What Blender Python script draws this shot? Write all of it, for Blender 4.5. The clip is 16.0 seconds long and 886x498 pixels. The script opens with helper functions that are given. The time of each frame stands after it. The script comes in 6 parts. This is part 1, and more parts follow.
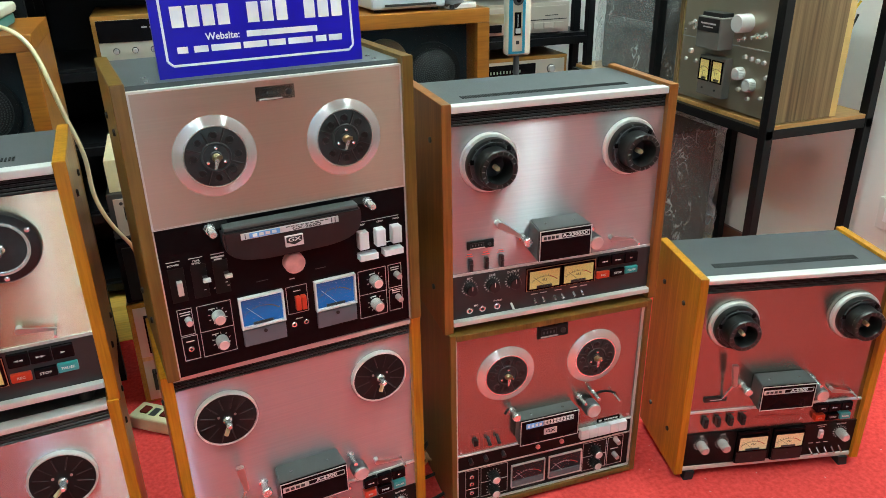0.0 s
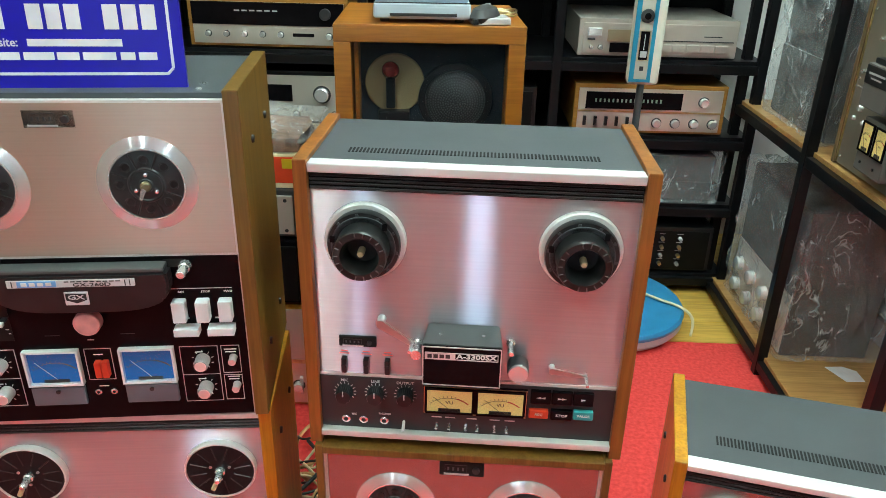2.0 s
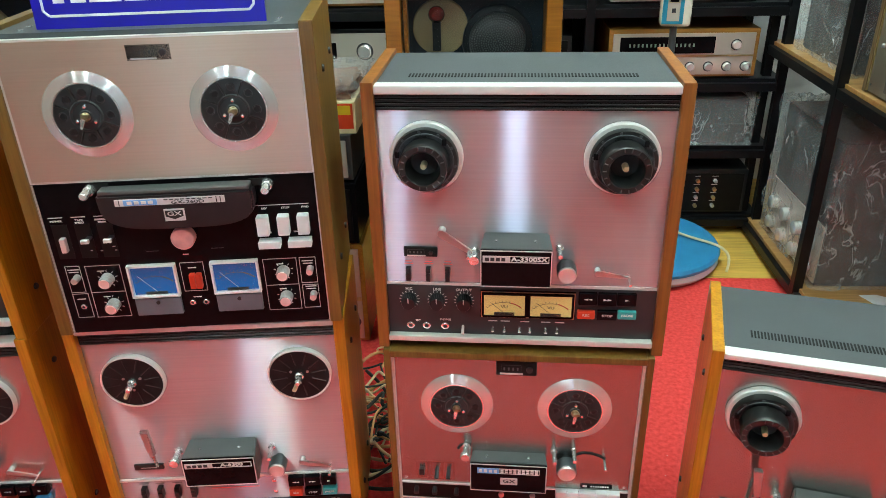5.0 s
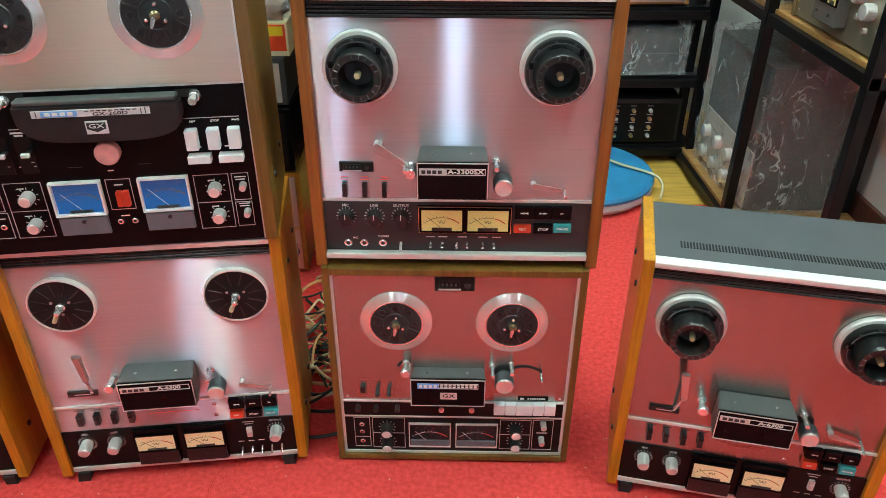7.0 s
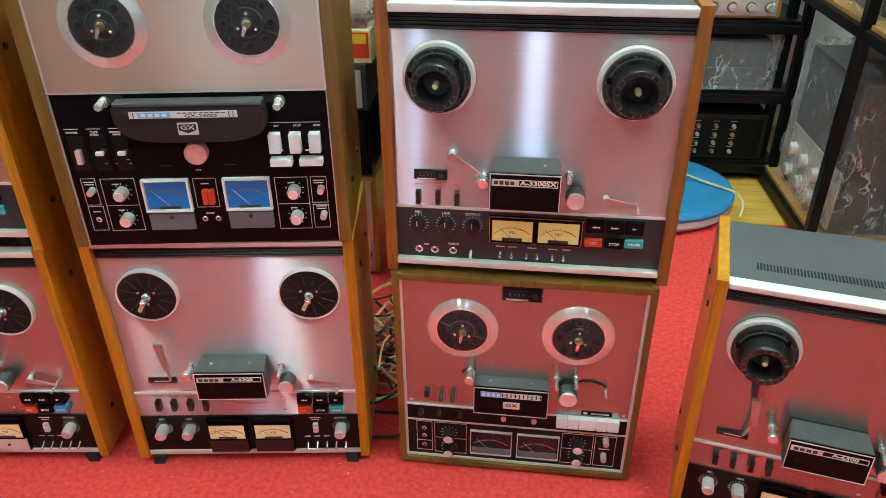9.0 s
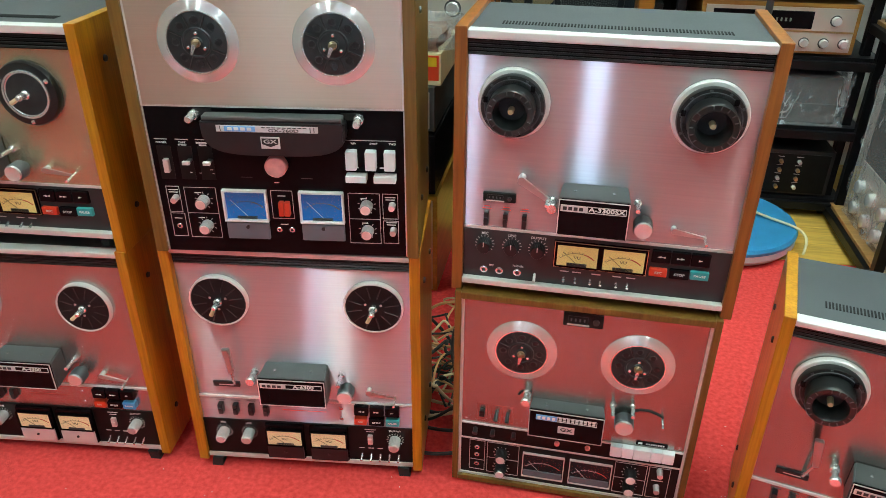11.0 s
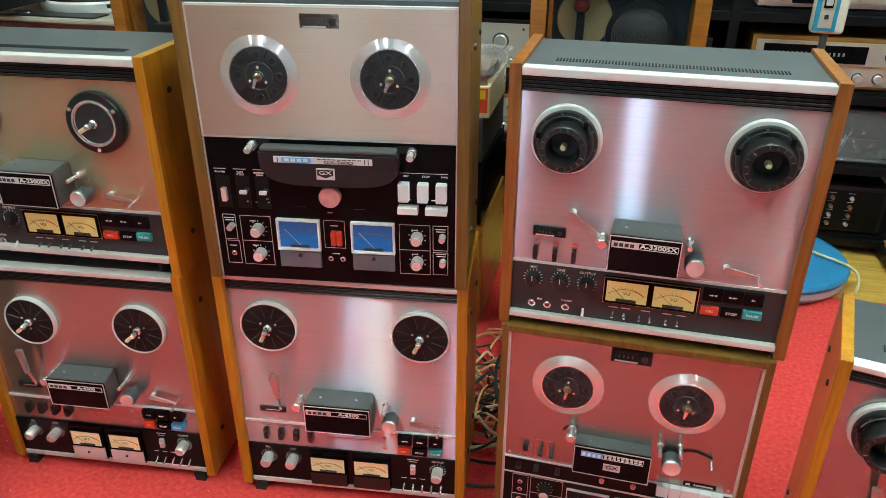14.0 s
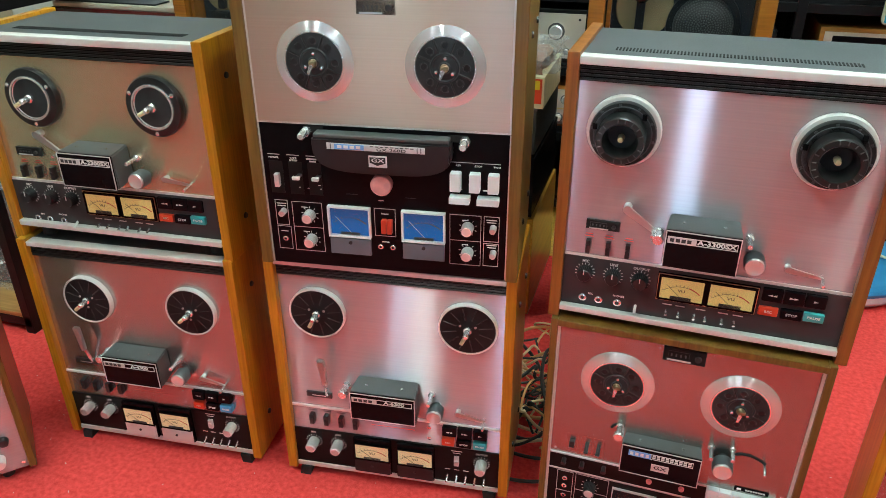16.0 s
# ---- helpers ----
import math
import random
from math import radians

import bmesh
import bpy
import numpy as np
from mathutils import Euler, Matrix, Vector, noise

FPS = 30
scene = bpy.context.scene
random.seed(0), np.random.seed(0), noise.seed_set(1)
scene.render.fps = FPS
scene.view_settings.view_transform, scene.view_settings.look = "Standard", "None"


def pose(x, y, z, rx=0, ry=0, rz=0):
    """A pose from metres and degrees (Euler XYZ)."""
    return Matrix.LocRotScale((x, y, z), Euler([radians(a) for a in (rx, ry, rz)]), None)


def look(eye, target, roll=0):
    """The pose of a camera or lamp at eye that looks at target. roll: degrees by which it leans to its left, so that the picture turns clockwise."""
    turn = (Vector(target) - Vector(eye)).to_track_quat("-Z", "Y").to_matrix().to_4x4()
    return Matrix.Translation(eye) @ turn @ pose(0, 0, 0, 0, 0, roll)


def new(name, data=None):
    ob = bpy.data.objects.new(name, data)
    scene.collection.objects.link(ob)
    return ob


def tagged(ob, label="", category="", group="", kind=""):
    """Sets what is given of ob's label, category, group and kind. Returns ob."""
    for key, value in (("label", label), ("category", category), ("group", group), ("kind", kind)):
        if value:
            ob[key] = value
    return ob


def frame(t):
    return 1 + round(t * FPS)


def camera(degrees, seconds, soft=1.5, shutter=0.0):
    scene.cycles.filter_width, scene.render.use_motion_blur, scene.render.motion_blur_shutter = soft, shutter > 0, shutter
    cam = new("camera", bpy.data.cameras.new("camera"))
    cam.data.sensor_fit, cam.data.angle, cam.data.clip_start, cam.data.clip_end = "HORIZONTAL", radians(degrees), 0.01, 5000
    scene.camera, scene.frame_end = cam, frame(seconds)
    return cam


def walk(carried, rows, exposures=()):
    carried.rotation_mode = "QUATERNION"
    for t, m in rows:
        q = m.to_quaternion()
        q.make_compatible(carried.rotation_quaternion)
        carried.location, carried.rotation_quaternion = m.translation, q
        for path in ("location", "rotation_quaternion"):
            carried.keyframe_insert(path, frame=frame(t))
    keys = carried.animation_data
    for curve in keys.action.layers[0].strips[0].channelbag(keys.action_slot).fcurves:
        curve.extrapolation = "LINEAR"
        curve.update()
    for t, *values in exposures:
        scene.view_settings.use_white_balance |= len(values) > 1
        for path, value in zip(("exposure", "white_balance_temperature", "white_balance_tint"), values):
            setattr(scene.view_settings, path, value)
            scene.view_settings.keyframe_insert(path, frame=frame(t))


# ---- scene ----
cam = camera(61.75, 16.0, 0.5)
PATH = [
    (0, (0.0071, 0.0136, 1.1171), (0.6283, 1.7312, 0.3022), -1.04),
    (0.5, (0.1822, 0.0432, 1.1276), (0.7628, 1.7817, 0.3272), 0.12),
    (1, (0.3426, 0.132, 1.1446), (0.7793, 1.8948, 0.3068), 0.97),
    (1.5, (0.4857, 0.2191, 1.1428), (0.7459, 2.0055, 0.2819), 1.66),
    (2, (0.6053, 0.2694, 1.1267), (0.5641, 2.081, 0.2804), 1.29),
    (2.5, (0.5903, 0.2487, 1.1281), (0.3282, 2.0487, 0.2966), 0.30),
    (3, (0.5415, 0.1673, 1.1348), (0.1791, 1.9528, 0.3098), -0.79),
    (3.5, (0.5232, 0.145, 1.1341), (0.1437, 1.9279, 0.3112), -1.03),
    (4, (0.5346, 0.1341, 1.1233), (0.1938, 1.9224, 0.295), -0.99),
    (4.5, (0.5531, 0.1322, 1.1078), (0.3005, 1.9214, 0.2505), -1.11),
    (5, (0.5782, 0.1383, 1.094), (0.4506, 1.9164, 0.1872), -1.55),
    (5.2, (0.5929, 0.1419, 1.0867), (0.5207, 1.9111, 0.1567), -1.63),
    (7.3, (0.5825, 0.1136, 1.0519), (0.6106, 1.8225, 0.0132), 0.13),
    (7.5, (0.5808, 0.1098, 1.0538), (0.574, 1.8192, 0.0156), 0.07),
    (8, (0.5984, 0.1066, 1.0586), (0.5282, 1.819, 0.0276), -0.13),
    (8.5, (0.5996, 0.1112, 1.0509), (0.4788, 1.8226, 0.0231), -0.43),
    (9, (0.5892, 0.1111, 1.0621), (0.4237, 1.8224, 0.0404), -0.52),
    (9.5, (0.5788, 0.1133, 1.0633), (0.3731, 1.8269, 0.0527), -0.16),
    (9.7, (0.5589, 0.105, 1.0665), (0.3205, 1.8184, 0.0628), -0.21),
    (11.8, (0.5732, 0.0867, 1.0742), (0.276, 1.8196, 0.1208), 0.46),
    (12, (0.5769, 0.0886, 1.0754), (0.2898, 1.8263, 0.1277), 0.61),
    (12.5, (0.5708, 0.0947, 1.0778), (0.2735, 1.839, 0.1454), 0.55),
    (13, (0.5546, 0.0916, 1.0798), (0.2295, 1.8376, 0.1601), 0.34),
    (13.5, (0.5516, 0.0921, 1.0777), (0.1963, 1.8349, 0.1631), 0.29),
    (14, (0.5449, 0.0814, 1.0841), (0.1459, 1.817, 0.1738), 0.13),
    (14.5, (0.5418, 0.0885, 1.0825), (0.1114, 1.8155, 0.1702), 0.18),
    (15, (0.5336, 0.0949, 1.0766), (0.0628, 1.8076, 0.1573), 0.05),
    (15.5, (0.5156, 0.0878, 1.0736), (0.0089, 1.785, 0.1446), -0.19),
    (16, (0.5372, 0.0886, 1.0766), (0.0192, 1.7823, 0.1476), -0.17),
]
walk(cam, [(t, look(eye, target, roll)) for t, eye, target, roll in PATH])

# ---- light ----
world = bpy.data.worlds.new("world")
scene.world = world
world.use_nodes = True
world.node_tree.nodes["Background"].inputs["Color"].default_value = (0.8, 0.88, 1.0, 1)
world.node_tree.nodes["Background"].inputs["Strength"].default_value = 0.4
scene.view_settings.exposure = -0.04
LAMP = 58.0
DAY = 8.5


# ---- materials ----
def material(name, color, rough=0.5, metal=0.0, vary=0.12, scale=18.0, bump=0.0, grain=120.0, stretch=(1, 1, 1), second=None, coat=0.0, spec=0.5):
    m = bpy.data.materials.new(name)
    m.use_nodes = True
    n, l = m.node_tree.nodes, m.node_tree.links
    b = n["Principled BSDF"]
    b.inputs["Roughness"].default_value, b.inputs["Metallic"].default_value = rough, metal
    b.inputs["Coat Weight"].default_value = coat
    b.inputs["Specular IOR Level"].default_value = spec
    co = n.new("ShaderNodeTexCoord")
    mp = n.new("ShaderNodeMapping")
    mp.inputs["Scale"].default_value = stretch
    l.new(co.outputs["Object"], mp.inputs["Vector"])
    big = n.new("ShaderNodeTexNoise")
    big.inputs["Scale"].default_value, big.inputs["Detail"].default_value = scale, 5
    l.new(mp.outputs["Vector"], big.inputs["Vector"])
    ramp = n.new("ShaderNodeValToRGB")
    dark = second or [c * (1 - vary) for c in color]
    lite = color if second else [min(1, c * (1 + vary)) for c in color]
    ramp.color_ramp.elements[0].position, ramp.color_ramp.elements[1].position = 0.32, 0.68
    ramp.color_ramp.elements[0].color, ramp.color_ramp.elements[1].color = (*dark, 1), (*lite, 1)
    l.new(big.outputs["Fac"], ramp.inputs["Fac"])
    l.new(ramp.outputs["Color"], b.inputs["Base Color"])
    fine = n.new("ShaderNodeTexNoise")
    fine.inputs["Scale"].default_value, fine.inputs["Detail"].default_value = grain, 4
    l.new(mp.outputs["Vector"], fine.inputs["Vector"])
    mr = n.new("ShaderNodeMapRange")
    mr.inputs["To Min"].default_value, mr.inputs["To Max"].default_value = max(0.02, rough * 0.88), min(1, rough * 1.12)
    l.new(fine.outputs["Fac"], mr.inputs["Value"])
    l.new(mr.outputs["Result"], b.inputs["Roughness"])
    if bump:
        bp = n.new("ShaderNodeBump")
        bp.inputs["Strength"].default_value, bp.inputs["Distance"].default_value = bump, 0.002
        l.new(fine.outputs["Fac"], bp.inputs["Height"])
        l.new(bp.outputs["Normal"], b.inputs["Normal"])
    return m


def glow(name, color, strength):
    m = bpy.data.materials.new(name)
    m.use_nodes = True
    b = m.node_tree.nodes["Principled BSDF"]
    b.inputs["Base Color"].default_value = (*color, 1)
    b.inputs["Emission Color"].default_value = (*color, 1)
    b.inputs["Emission Strength"].default_value = strength
    return m


def glassy(name, color=(1, 1, 1), rough=0.02, alpha=0.15):
    m = bpy.data.materials.new(name)
    m.use_nodes = True
    n, l = m.node_tree.nodes, m.node_tree.links
    b = n["Principled BSDF"]
    b.inputs["Base Color"].default_value, b.inputs["Roughness"].default_value = (*color, 1), rough
    b.inputs["Alpha"].default_value = alpha
    b.inputs["Specular IOR Level"].default_value = 0.8
    return m


def backlit(name, top, low, strength):
    """A meter face lit by a lamp hidden at its lower edge."""
    m = glow(name, low, strength)
    n, l = m.node_tree.nodes, m.node_tree.links
    b = n["Principled BSDF"]
    co, sep, ramp = n.new("ShaderNodeTexCoord"), n.new("ShaderNodeSeparateXYZ"), n.new("ShaderNodeValToRGB")
    l.new(co.outputs["Object"], sep.inputs["Vector"])
    mr = n.new("ShaderNodeMapRange")
    mr.inputs["From Min"].default_value, mr.inputs["From Max"].default_value = 0.061, 0.108
    l.new(sep.outputs["Z"], mr.inputs["Value"])
    l.new(mr.outputs["Result"], ramp.inputs["Fac"])
    e = ramp.color_ramp.elements
    e[0].position, e[1].position = 0.30, 0.95
    e[0].color, e[1].color = (*low, 1), (*top, 1)
    l.new(ramp.outputs["Color"], b.inputs["Emission Color"])
    b.inputs["Base Color"].default_value = (0.003, 0.012, 0.035, 1)
    b.inputs["Roughness"].default_value = 0.6
    b.inputs["Specular IOR Level"].default_value = 0.1
    return m


def brushed(name, color, sharp, smear, axis="X", vary=0.05, lines=(1.5, 1.5, 130), bloom=0.0):
    """Brushed metal: a near mirror along its scratches, smeared across them."""
    m = bpy.data.materials.new(name)
    m.use_nodes = True
    n, l = m.node_tree.nodes, m.node_tree.links
    n.remove(n["Principled BSDF"])
    g = n.new("ShaderNodeBsdfAnisotropic")
    g.distribution = "MULTI_GGX"
    keep = 1 - math.sqrt(sharp / smear)
    g.inputs["Anisotropy"].default_value = -keep if axis == "X" else keep
    tg = n.new("ShaderNodeTangent")
    tg.direction_type, tg.axis = "RADIAL", axis
    l.new(tg.outputs["Tangent"], g.inputs["Tangent"])
    co, mp = n.new("ShaderNodeTexCoord"), n.new("ShaderNodeMapping")
    mp.inputs["Scale"].default_value = lines
    l.new(co.outputs["Object"], mp.inputs["Vector"])
    fine, smudge = n.new("ShaderNodeTexNoise"), n.new("ShaderNodeTexNoise")
    fine.inputs["Scale"].default_value, fine.inputs["Detail"].default_value = 3.0, 6
    smudge.inputs["Scale"].default_value, smudge.inputs["Detail"].default_value = 9.0, 4
    l.new(mp.outputs["Vector"], fine.inputs["Vector"])
    l.new(co.outputs["Object"], smudge.inputs["Vector"])
    ramp = n.new("ShaderNodeValToRGB")
    e = ramp.color_ramp.elements
    e[0].position, e[1].position = 0.3, 0.7
    e[0].color, e[1].color = (*[c * (1 - vary) for c in color], 1), (*[min(1, c * (1 + vary)) for c in color], 1)
    l.new(fine.outputs["Fac"], ramp.inputs["Fac"])
    l.new(ramp.outputs["Color"], g.inputs["Color"])
    mr = n.new("ShaderNodeMapRange")
    r = (sharp * smear) ** 0.25
    mr.inputs["To Min"].default_value, mr.inputs["To Max"].default_value = r * 0.94, r * 1.06
    l.new(smudge.outputs["Fac"], mr.inputs["Value"])
    l.new(mr.outputs["Result"], g.inputs["Roughness"])
    mix, pale = n.new("ShaderNodeMixShader"), n.new("ShaderNodeBsdfDiffuse")
    mix.inputs["Fac"].default_value = bloom
    l.new(ramp.outputs["Color"], pale.inputs["Color"])
    l.new(g.outputs["BSDF"], mix.inputs[1])
    l.new(pale.outputs["BSDF"], mix.inputs[2])
    l.new(mix.outputs["Shader"], n["Material Output"].inputs["Surface"])
    return m


BRUSHED = brushed("brushed_aluminium", (0.66, 0.645, 0.675), 0.007, 0.34, bloom=0.26)
# Same plate metal, darkened: the dark room it mirrors is put into the colour.
BRUSHED_DARK_ROOM = brushed("dark_room_brushed_aluminium", (0.58, 0.55, 0.54), 0.010, 0.30, bloom=0.10)
# Smoother, darker copy: the deep carpet reflection is partly put into its colour.
BRUSHED_DIMMED = brushed("dimmed_brushed_aluminium", (0.36, 0.36, 0.33), 0.030, 0.12, vary=0.03, bloom=0.05)
BRUSHED_BEIGE = brushed("brushed_aluminium_beige", (0.54, 0.465, 0.375), 0.05, 0.28, vary=0.03, bloom=0.22)
# Warm tint stands in for the brown-gold surroundings mirrored by this plate.
BRUSHED_WARM = brushed("brushed_aluminium_warm_reflection", (0.70, 0.62, 0.44), 0.014, 0.32, bloom=0.18)
TURNED = brushed("turned_aluminium", (0.86, 0.85, 0.84), 0.015, 0.34, "Y", 0.02, (9, 9, 9), 0.28)
SATIN = material("satin_aluminium", (0.84, 0.84, 0.83), 0.23, 0.45, 0.04, 20.0)
KNOB_METAL = material("spun_knob_metal", (0.90, 0.885, 0.87), 0.20, 0.65, 0.03, 30)
GREY_METAL = material("grey_metal", (0.45, 0.44, 0.43), 0.3, 0.8, 0.05, 30)
BRONZE = material("dark_bronze", (0.30, 0.25, 0.14), 0.3, 0.9, 0.2, 80)
REEL_PLATE = material("black_reel_plate", (0.012, 0.012, 0.013), 0.45, 0, 0.25, 40, 0.06, 300, spec=0.2)
SATIN_TRIM = material("bright_trim", (0.74, 0.725, 0.70), 0.40, 0.3, 0.03, 20.0)
CHROME = material("chrome", (0.86, 0.86, 0.87), 0.16, 0.75, 0.03)
HUB_BLACK = material("hub_black", (0.012, 0.012, 0.012), 0.30, 0.0, 0.2, 40.0, 0.03, 300)
LATCH = material("ivory_latch", (0.62, 0.55, 0.32), 0.4, 0.1, 0.1, 60)
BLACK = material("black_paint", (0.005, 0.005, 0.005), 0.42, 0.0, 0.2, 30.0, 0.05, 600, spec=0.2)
BLACK_GLOSS = material("black_gloss", (0.005, 0.004, 0.005), 0.22, 0.0, 0.2, 20.0, spec=0.10)
BLACK_PLASTIC = material("black_plastic", (0.011, 0.011, 0.012), 0.36, 0.0, 0.2, 40.0, 0.03, 500)
CHARCOAL = material("charcoal_panel", (0.030, 0.028, 0.030), 0.5, 0.0, 0.12, 20.0, 0.06, 700)
GREY_TOP = material("grey_painted_steel", (0.072, 0.078, 0.084), 0.45, 0.1, 0.08, 12.0, 0.08, 500)
GREY_HEAD = material("grey_hammered_cover", (0.11, 0.115, 0.115), 0.45, 0.3, 0.1, 14.0, 0.1, 500)
HOLE = material("dark_slot", (0.004, 0.004, 0.004), 0.8)
FELT = material("dark_hub_plate", (0.026, 0.030, 0.032), 0.42, 0.0, 0.25, 40.0, 0.06, 300, spec=0.35)
WHITE_PRINT = material("white_print", (0.75, 0.75, 0.73), 0.5)
SILVER_PRINT = material("silver_print", (0.62, 0.60, 0.60), 0.4, 0.3)
RED_PART = material("red_switch", (0.65, 0.05, 0.02), 0.4)
RED_BUTTON = material("red_button", (0.72, 0.06, 0.02), 0.35)
TEAL_BUTTON = material("teal_button", (0.03, 0.33, 0.34), 0.35)
BLUE_BUTTON = material("light_blue_button", (0.05, 0.32, 0.62), 0.35)
PINK_DISC = material("frosted_disc", (0.75, 0.35, 0.33), 0.45, 0.0, 0.15, 60)
METER_CREAM = glow("meter_cream", (0.72, 0.58, 0.20), 0.30)
METER_PALE = glow("meter_pale", (0.84, 0.66, 0.36), 0.26)
METER_BLUE = backlit("meter_blue", (0.05, 0.10, 0.27), (0.028, 0.19, 0.58), 0.58)
SCALE_INK = material("faded_scale_ink", (0.16, 0.11, 0.05), 0.6)
METER_DARK = material("meter_dark", (0.022, 0.022, 0.026), 0.25)
METER_LIP = material("meter_lip", (0.13, 0.17, 0.20), 0.35, 0.2)
RED_LINE = material("red_line", (0.6, 0.05, 0.03), 0.5)
INK = material("ink", (0.02, 0.02, 0.02), 0.6)
BRASS = material("worn_brass", (0.62, 0.50, 0.26), 0.3, 1.0, 0.2, 80)
CREAM = material("cream_plastic", (0.72, 0.62, 0.38), 0.45, 0, 0.08, 30)
RUBBER = material("black_rubber", (0.012, 0.012, 0.012), 0.7)
WHITE_PAINT = material("white_paint", (0.80, 0.78, 0.76), 0.55, 0, 0.04, 3.0, 0.05, 200)
WALL = material("wall_paint", (0.84, 0.81, 0.79), 0.6, 0, 0.04, 2.0, 0.1, 150)
CEILING = material("ceiling_paint", (0.8, 0.8, 0.79), 0.7, 0, 0.03, 2.0)
SKIRTING = material("brown_skirting_tile", (0.16, 0.05, 0.035), 0.3, 0, 0.2, 12)
BLACK_STEEL = material("black_steel", (0.005, 0.005, 0.006), 0.4, 0.0, 0.2, 30, 0.08, 200, spec=0.25)
CARD_TAN = material("tan_card", (0.62, 0.44, 0.16), 0.8, 0, 0.12, 20)
YELLOW = material("yellow_plastic", (0.75, 0.50, 0.02), 0.5, 0, 0.1, 10)
SIGN_BLUE = material("sign_blue", (0.012, 0.006, 0.42), 0.3, 0, 0.05, 6)
SIGN_WHITE = material("sign_white", (0.85, 0.86, 0.9), 0.4)
DISC_BLUE = material("blue_plastic_disc", (0.035, 0.26, 0.52), 0.35, 0, 0.1, 14, 0.05, 120)
MIC_WHITE = material("cream_white_shell", (0.74, 0.72, 0.60), 0.35, 0, 0.05, 20)
MIC_BLUE = material("blue_metallic_band", (0.04, 0.36, 0.55), 0.3, 0.5, 0.08, 30)
CABLE_BLACK = material("black_cable", (0.012, 0.012, 0.012), 0.5)
CABLE_CREAM = material("cream_cable", (0.72, 0.52, 0.30), 0.5)
CABLE_ORANGE = material("orange_cable", (0.68, 0.36, 0.14), 0.5)
GLASS = glassy("clear_glass", (0.05, 0.05, 0.05), 0.02, 0.05)
SMOKED = glassy("smoked_glass", (0.01, 0.015, 0.02), 0.03, 0.12)


def wood(name, light, dark, rough, along="z", scale=9.0, coat=0.1, squash=0.05):
    m = bpy.data.materials.new(name)
    m.use_nodes = True
    n, l = m.node_tree.nodes, m.node_tree.links
    b = n["Principled BSDF"]
    b.inputs["Coat Weight"].default_value = coat
    b.inputs["Coat Roughness"].default_value = 0.25
    co, mp = n.new("ShaderNodeTexCoord"), n.new("ShaderNodeMapping")
    s = {"x": (squash, 1, 1), "y": (1, squash, 1), "z": (1, 1, squash)}[along]
    mp.inputs["Scale"].default_value = s
    info = n.new("ShaderNodeObjectInfo")
    add = n.new("ShaderNodeVectorMath")
    mul = n.new("ShaderNodeMath")
    mul.operation = "MULTIPLY"
    mul.inputs[1].default_value = 7.0
    l.new(info.outputs["Random"], mul.inputs[0])
    l.new(co.outputs["Object"], add.inputs[0])
    l.new(mul.outputs[0], add.inputs[1])
    l.new(add.outputs[0], mp.inputs["Vector"])
    n1, n2 = n.new("ShaderNodeTexNoise"), n.new("ShaderNodeTexNoise")
    n1.inputs["Scale"].default_value, n1.inputs["Detail"].default_value, n1.inputs["Distortion"].default_value = scale * 5, 6, 0.6
    n2.inputs["Scale"].default_value, n2.inputs["Detail"].default_value = scale * 28, 3
    l.new(mp.outputs["Vector"], n1.inputs["Vector"])
    l.new(mp.outputs["Vector"], n2.inputs["Vector"])
    ramp = n.new("ShaderNodeValToRGB")
    ramp.color_ramp.elements[0].position, ramp.color_ramp.elements[1].position = 0.3, 0.7
    ramp.color_ramp.elements[0].color, ramp.color_ramp.elements[1].color = (*dark, 1), (*light, 1)
    l.new(n1.outputs["Fac"], ramp.inputs["Fac"])
    mix = n.new("ShaderNodeMixRGB")
    mix.blend_type, mix.inputs["Fac"].default_value = "MULTIPLY", 0.45
    r2 = n.new("ShaderNodeValToRGB")
    r2.color_ramp.elements[0].position, r2.color_ramp.elements[1].position = 0.35, 0.6
    r2.color_ramp.elements[0].color = (0.55, 0.5, 0.45, 1)
    l.new(n2.outputs["Fac"], r2.inputs["Fac"])
    l.new(ramp.outputs["Color"], mix.inputs["Color1"])
    l.new(r2.outputs["Color"], mix.inputs["Color2"])
    l.new(mix.outputs["Color"], b.inputs["Base Color"])
    b.inputs["Roughness"].default_value = rough
    bp = n.new("ShaderNodeBump")
    bp.inputs["Strength"].default_value, bp.inputs["Distance"].default_value = 0.08, 0.001
    l.new(n2.outputs["Fac"], bp.inputs["Height"])
    l.new(bp.outputs["Normal"], b.inputs["Normal"])
    return m


WOOD_HONEY = wood("honey_walnut", (0.62, 0.275, 0.016), (0.44, 0.17, 0.008), 0.30)
WOOD_WALNUT = wood("walnut", (0.36, 0.125, 0.022), (0.22, 0.07, 0.012), 0.38)
WOOD_OLIVE = wood("olive_walnut", (0.215, 0.118, 0.024), (0.14, 0.070, 0.013), 0.32)
WOOD_STRIPED = wood("striped_walnut", (0.30, 0.20, 0.09), (0.09, 0.052, 0.02), 0.45, "z", 11, 0.05, 0.02)
WOOD_SPEAKER = wood("orange_teak", (0.42, 0.15, 0.018), (0.30, 0.095, 0.01), 0.35, "x")
WOOD_SHELF = wood("shelf_plank", (0.56, 0.31, 0.11), (0.42, 0.21, 0.065), 0.35, "y")
WOOD_FLOOR = wood("laminate", (0.86, 0.54, 0.12), (0.70, 0.38, 0.06), 0.3, "x", 5, 0.15, 0.06)


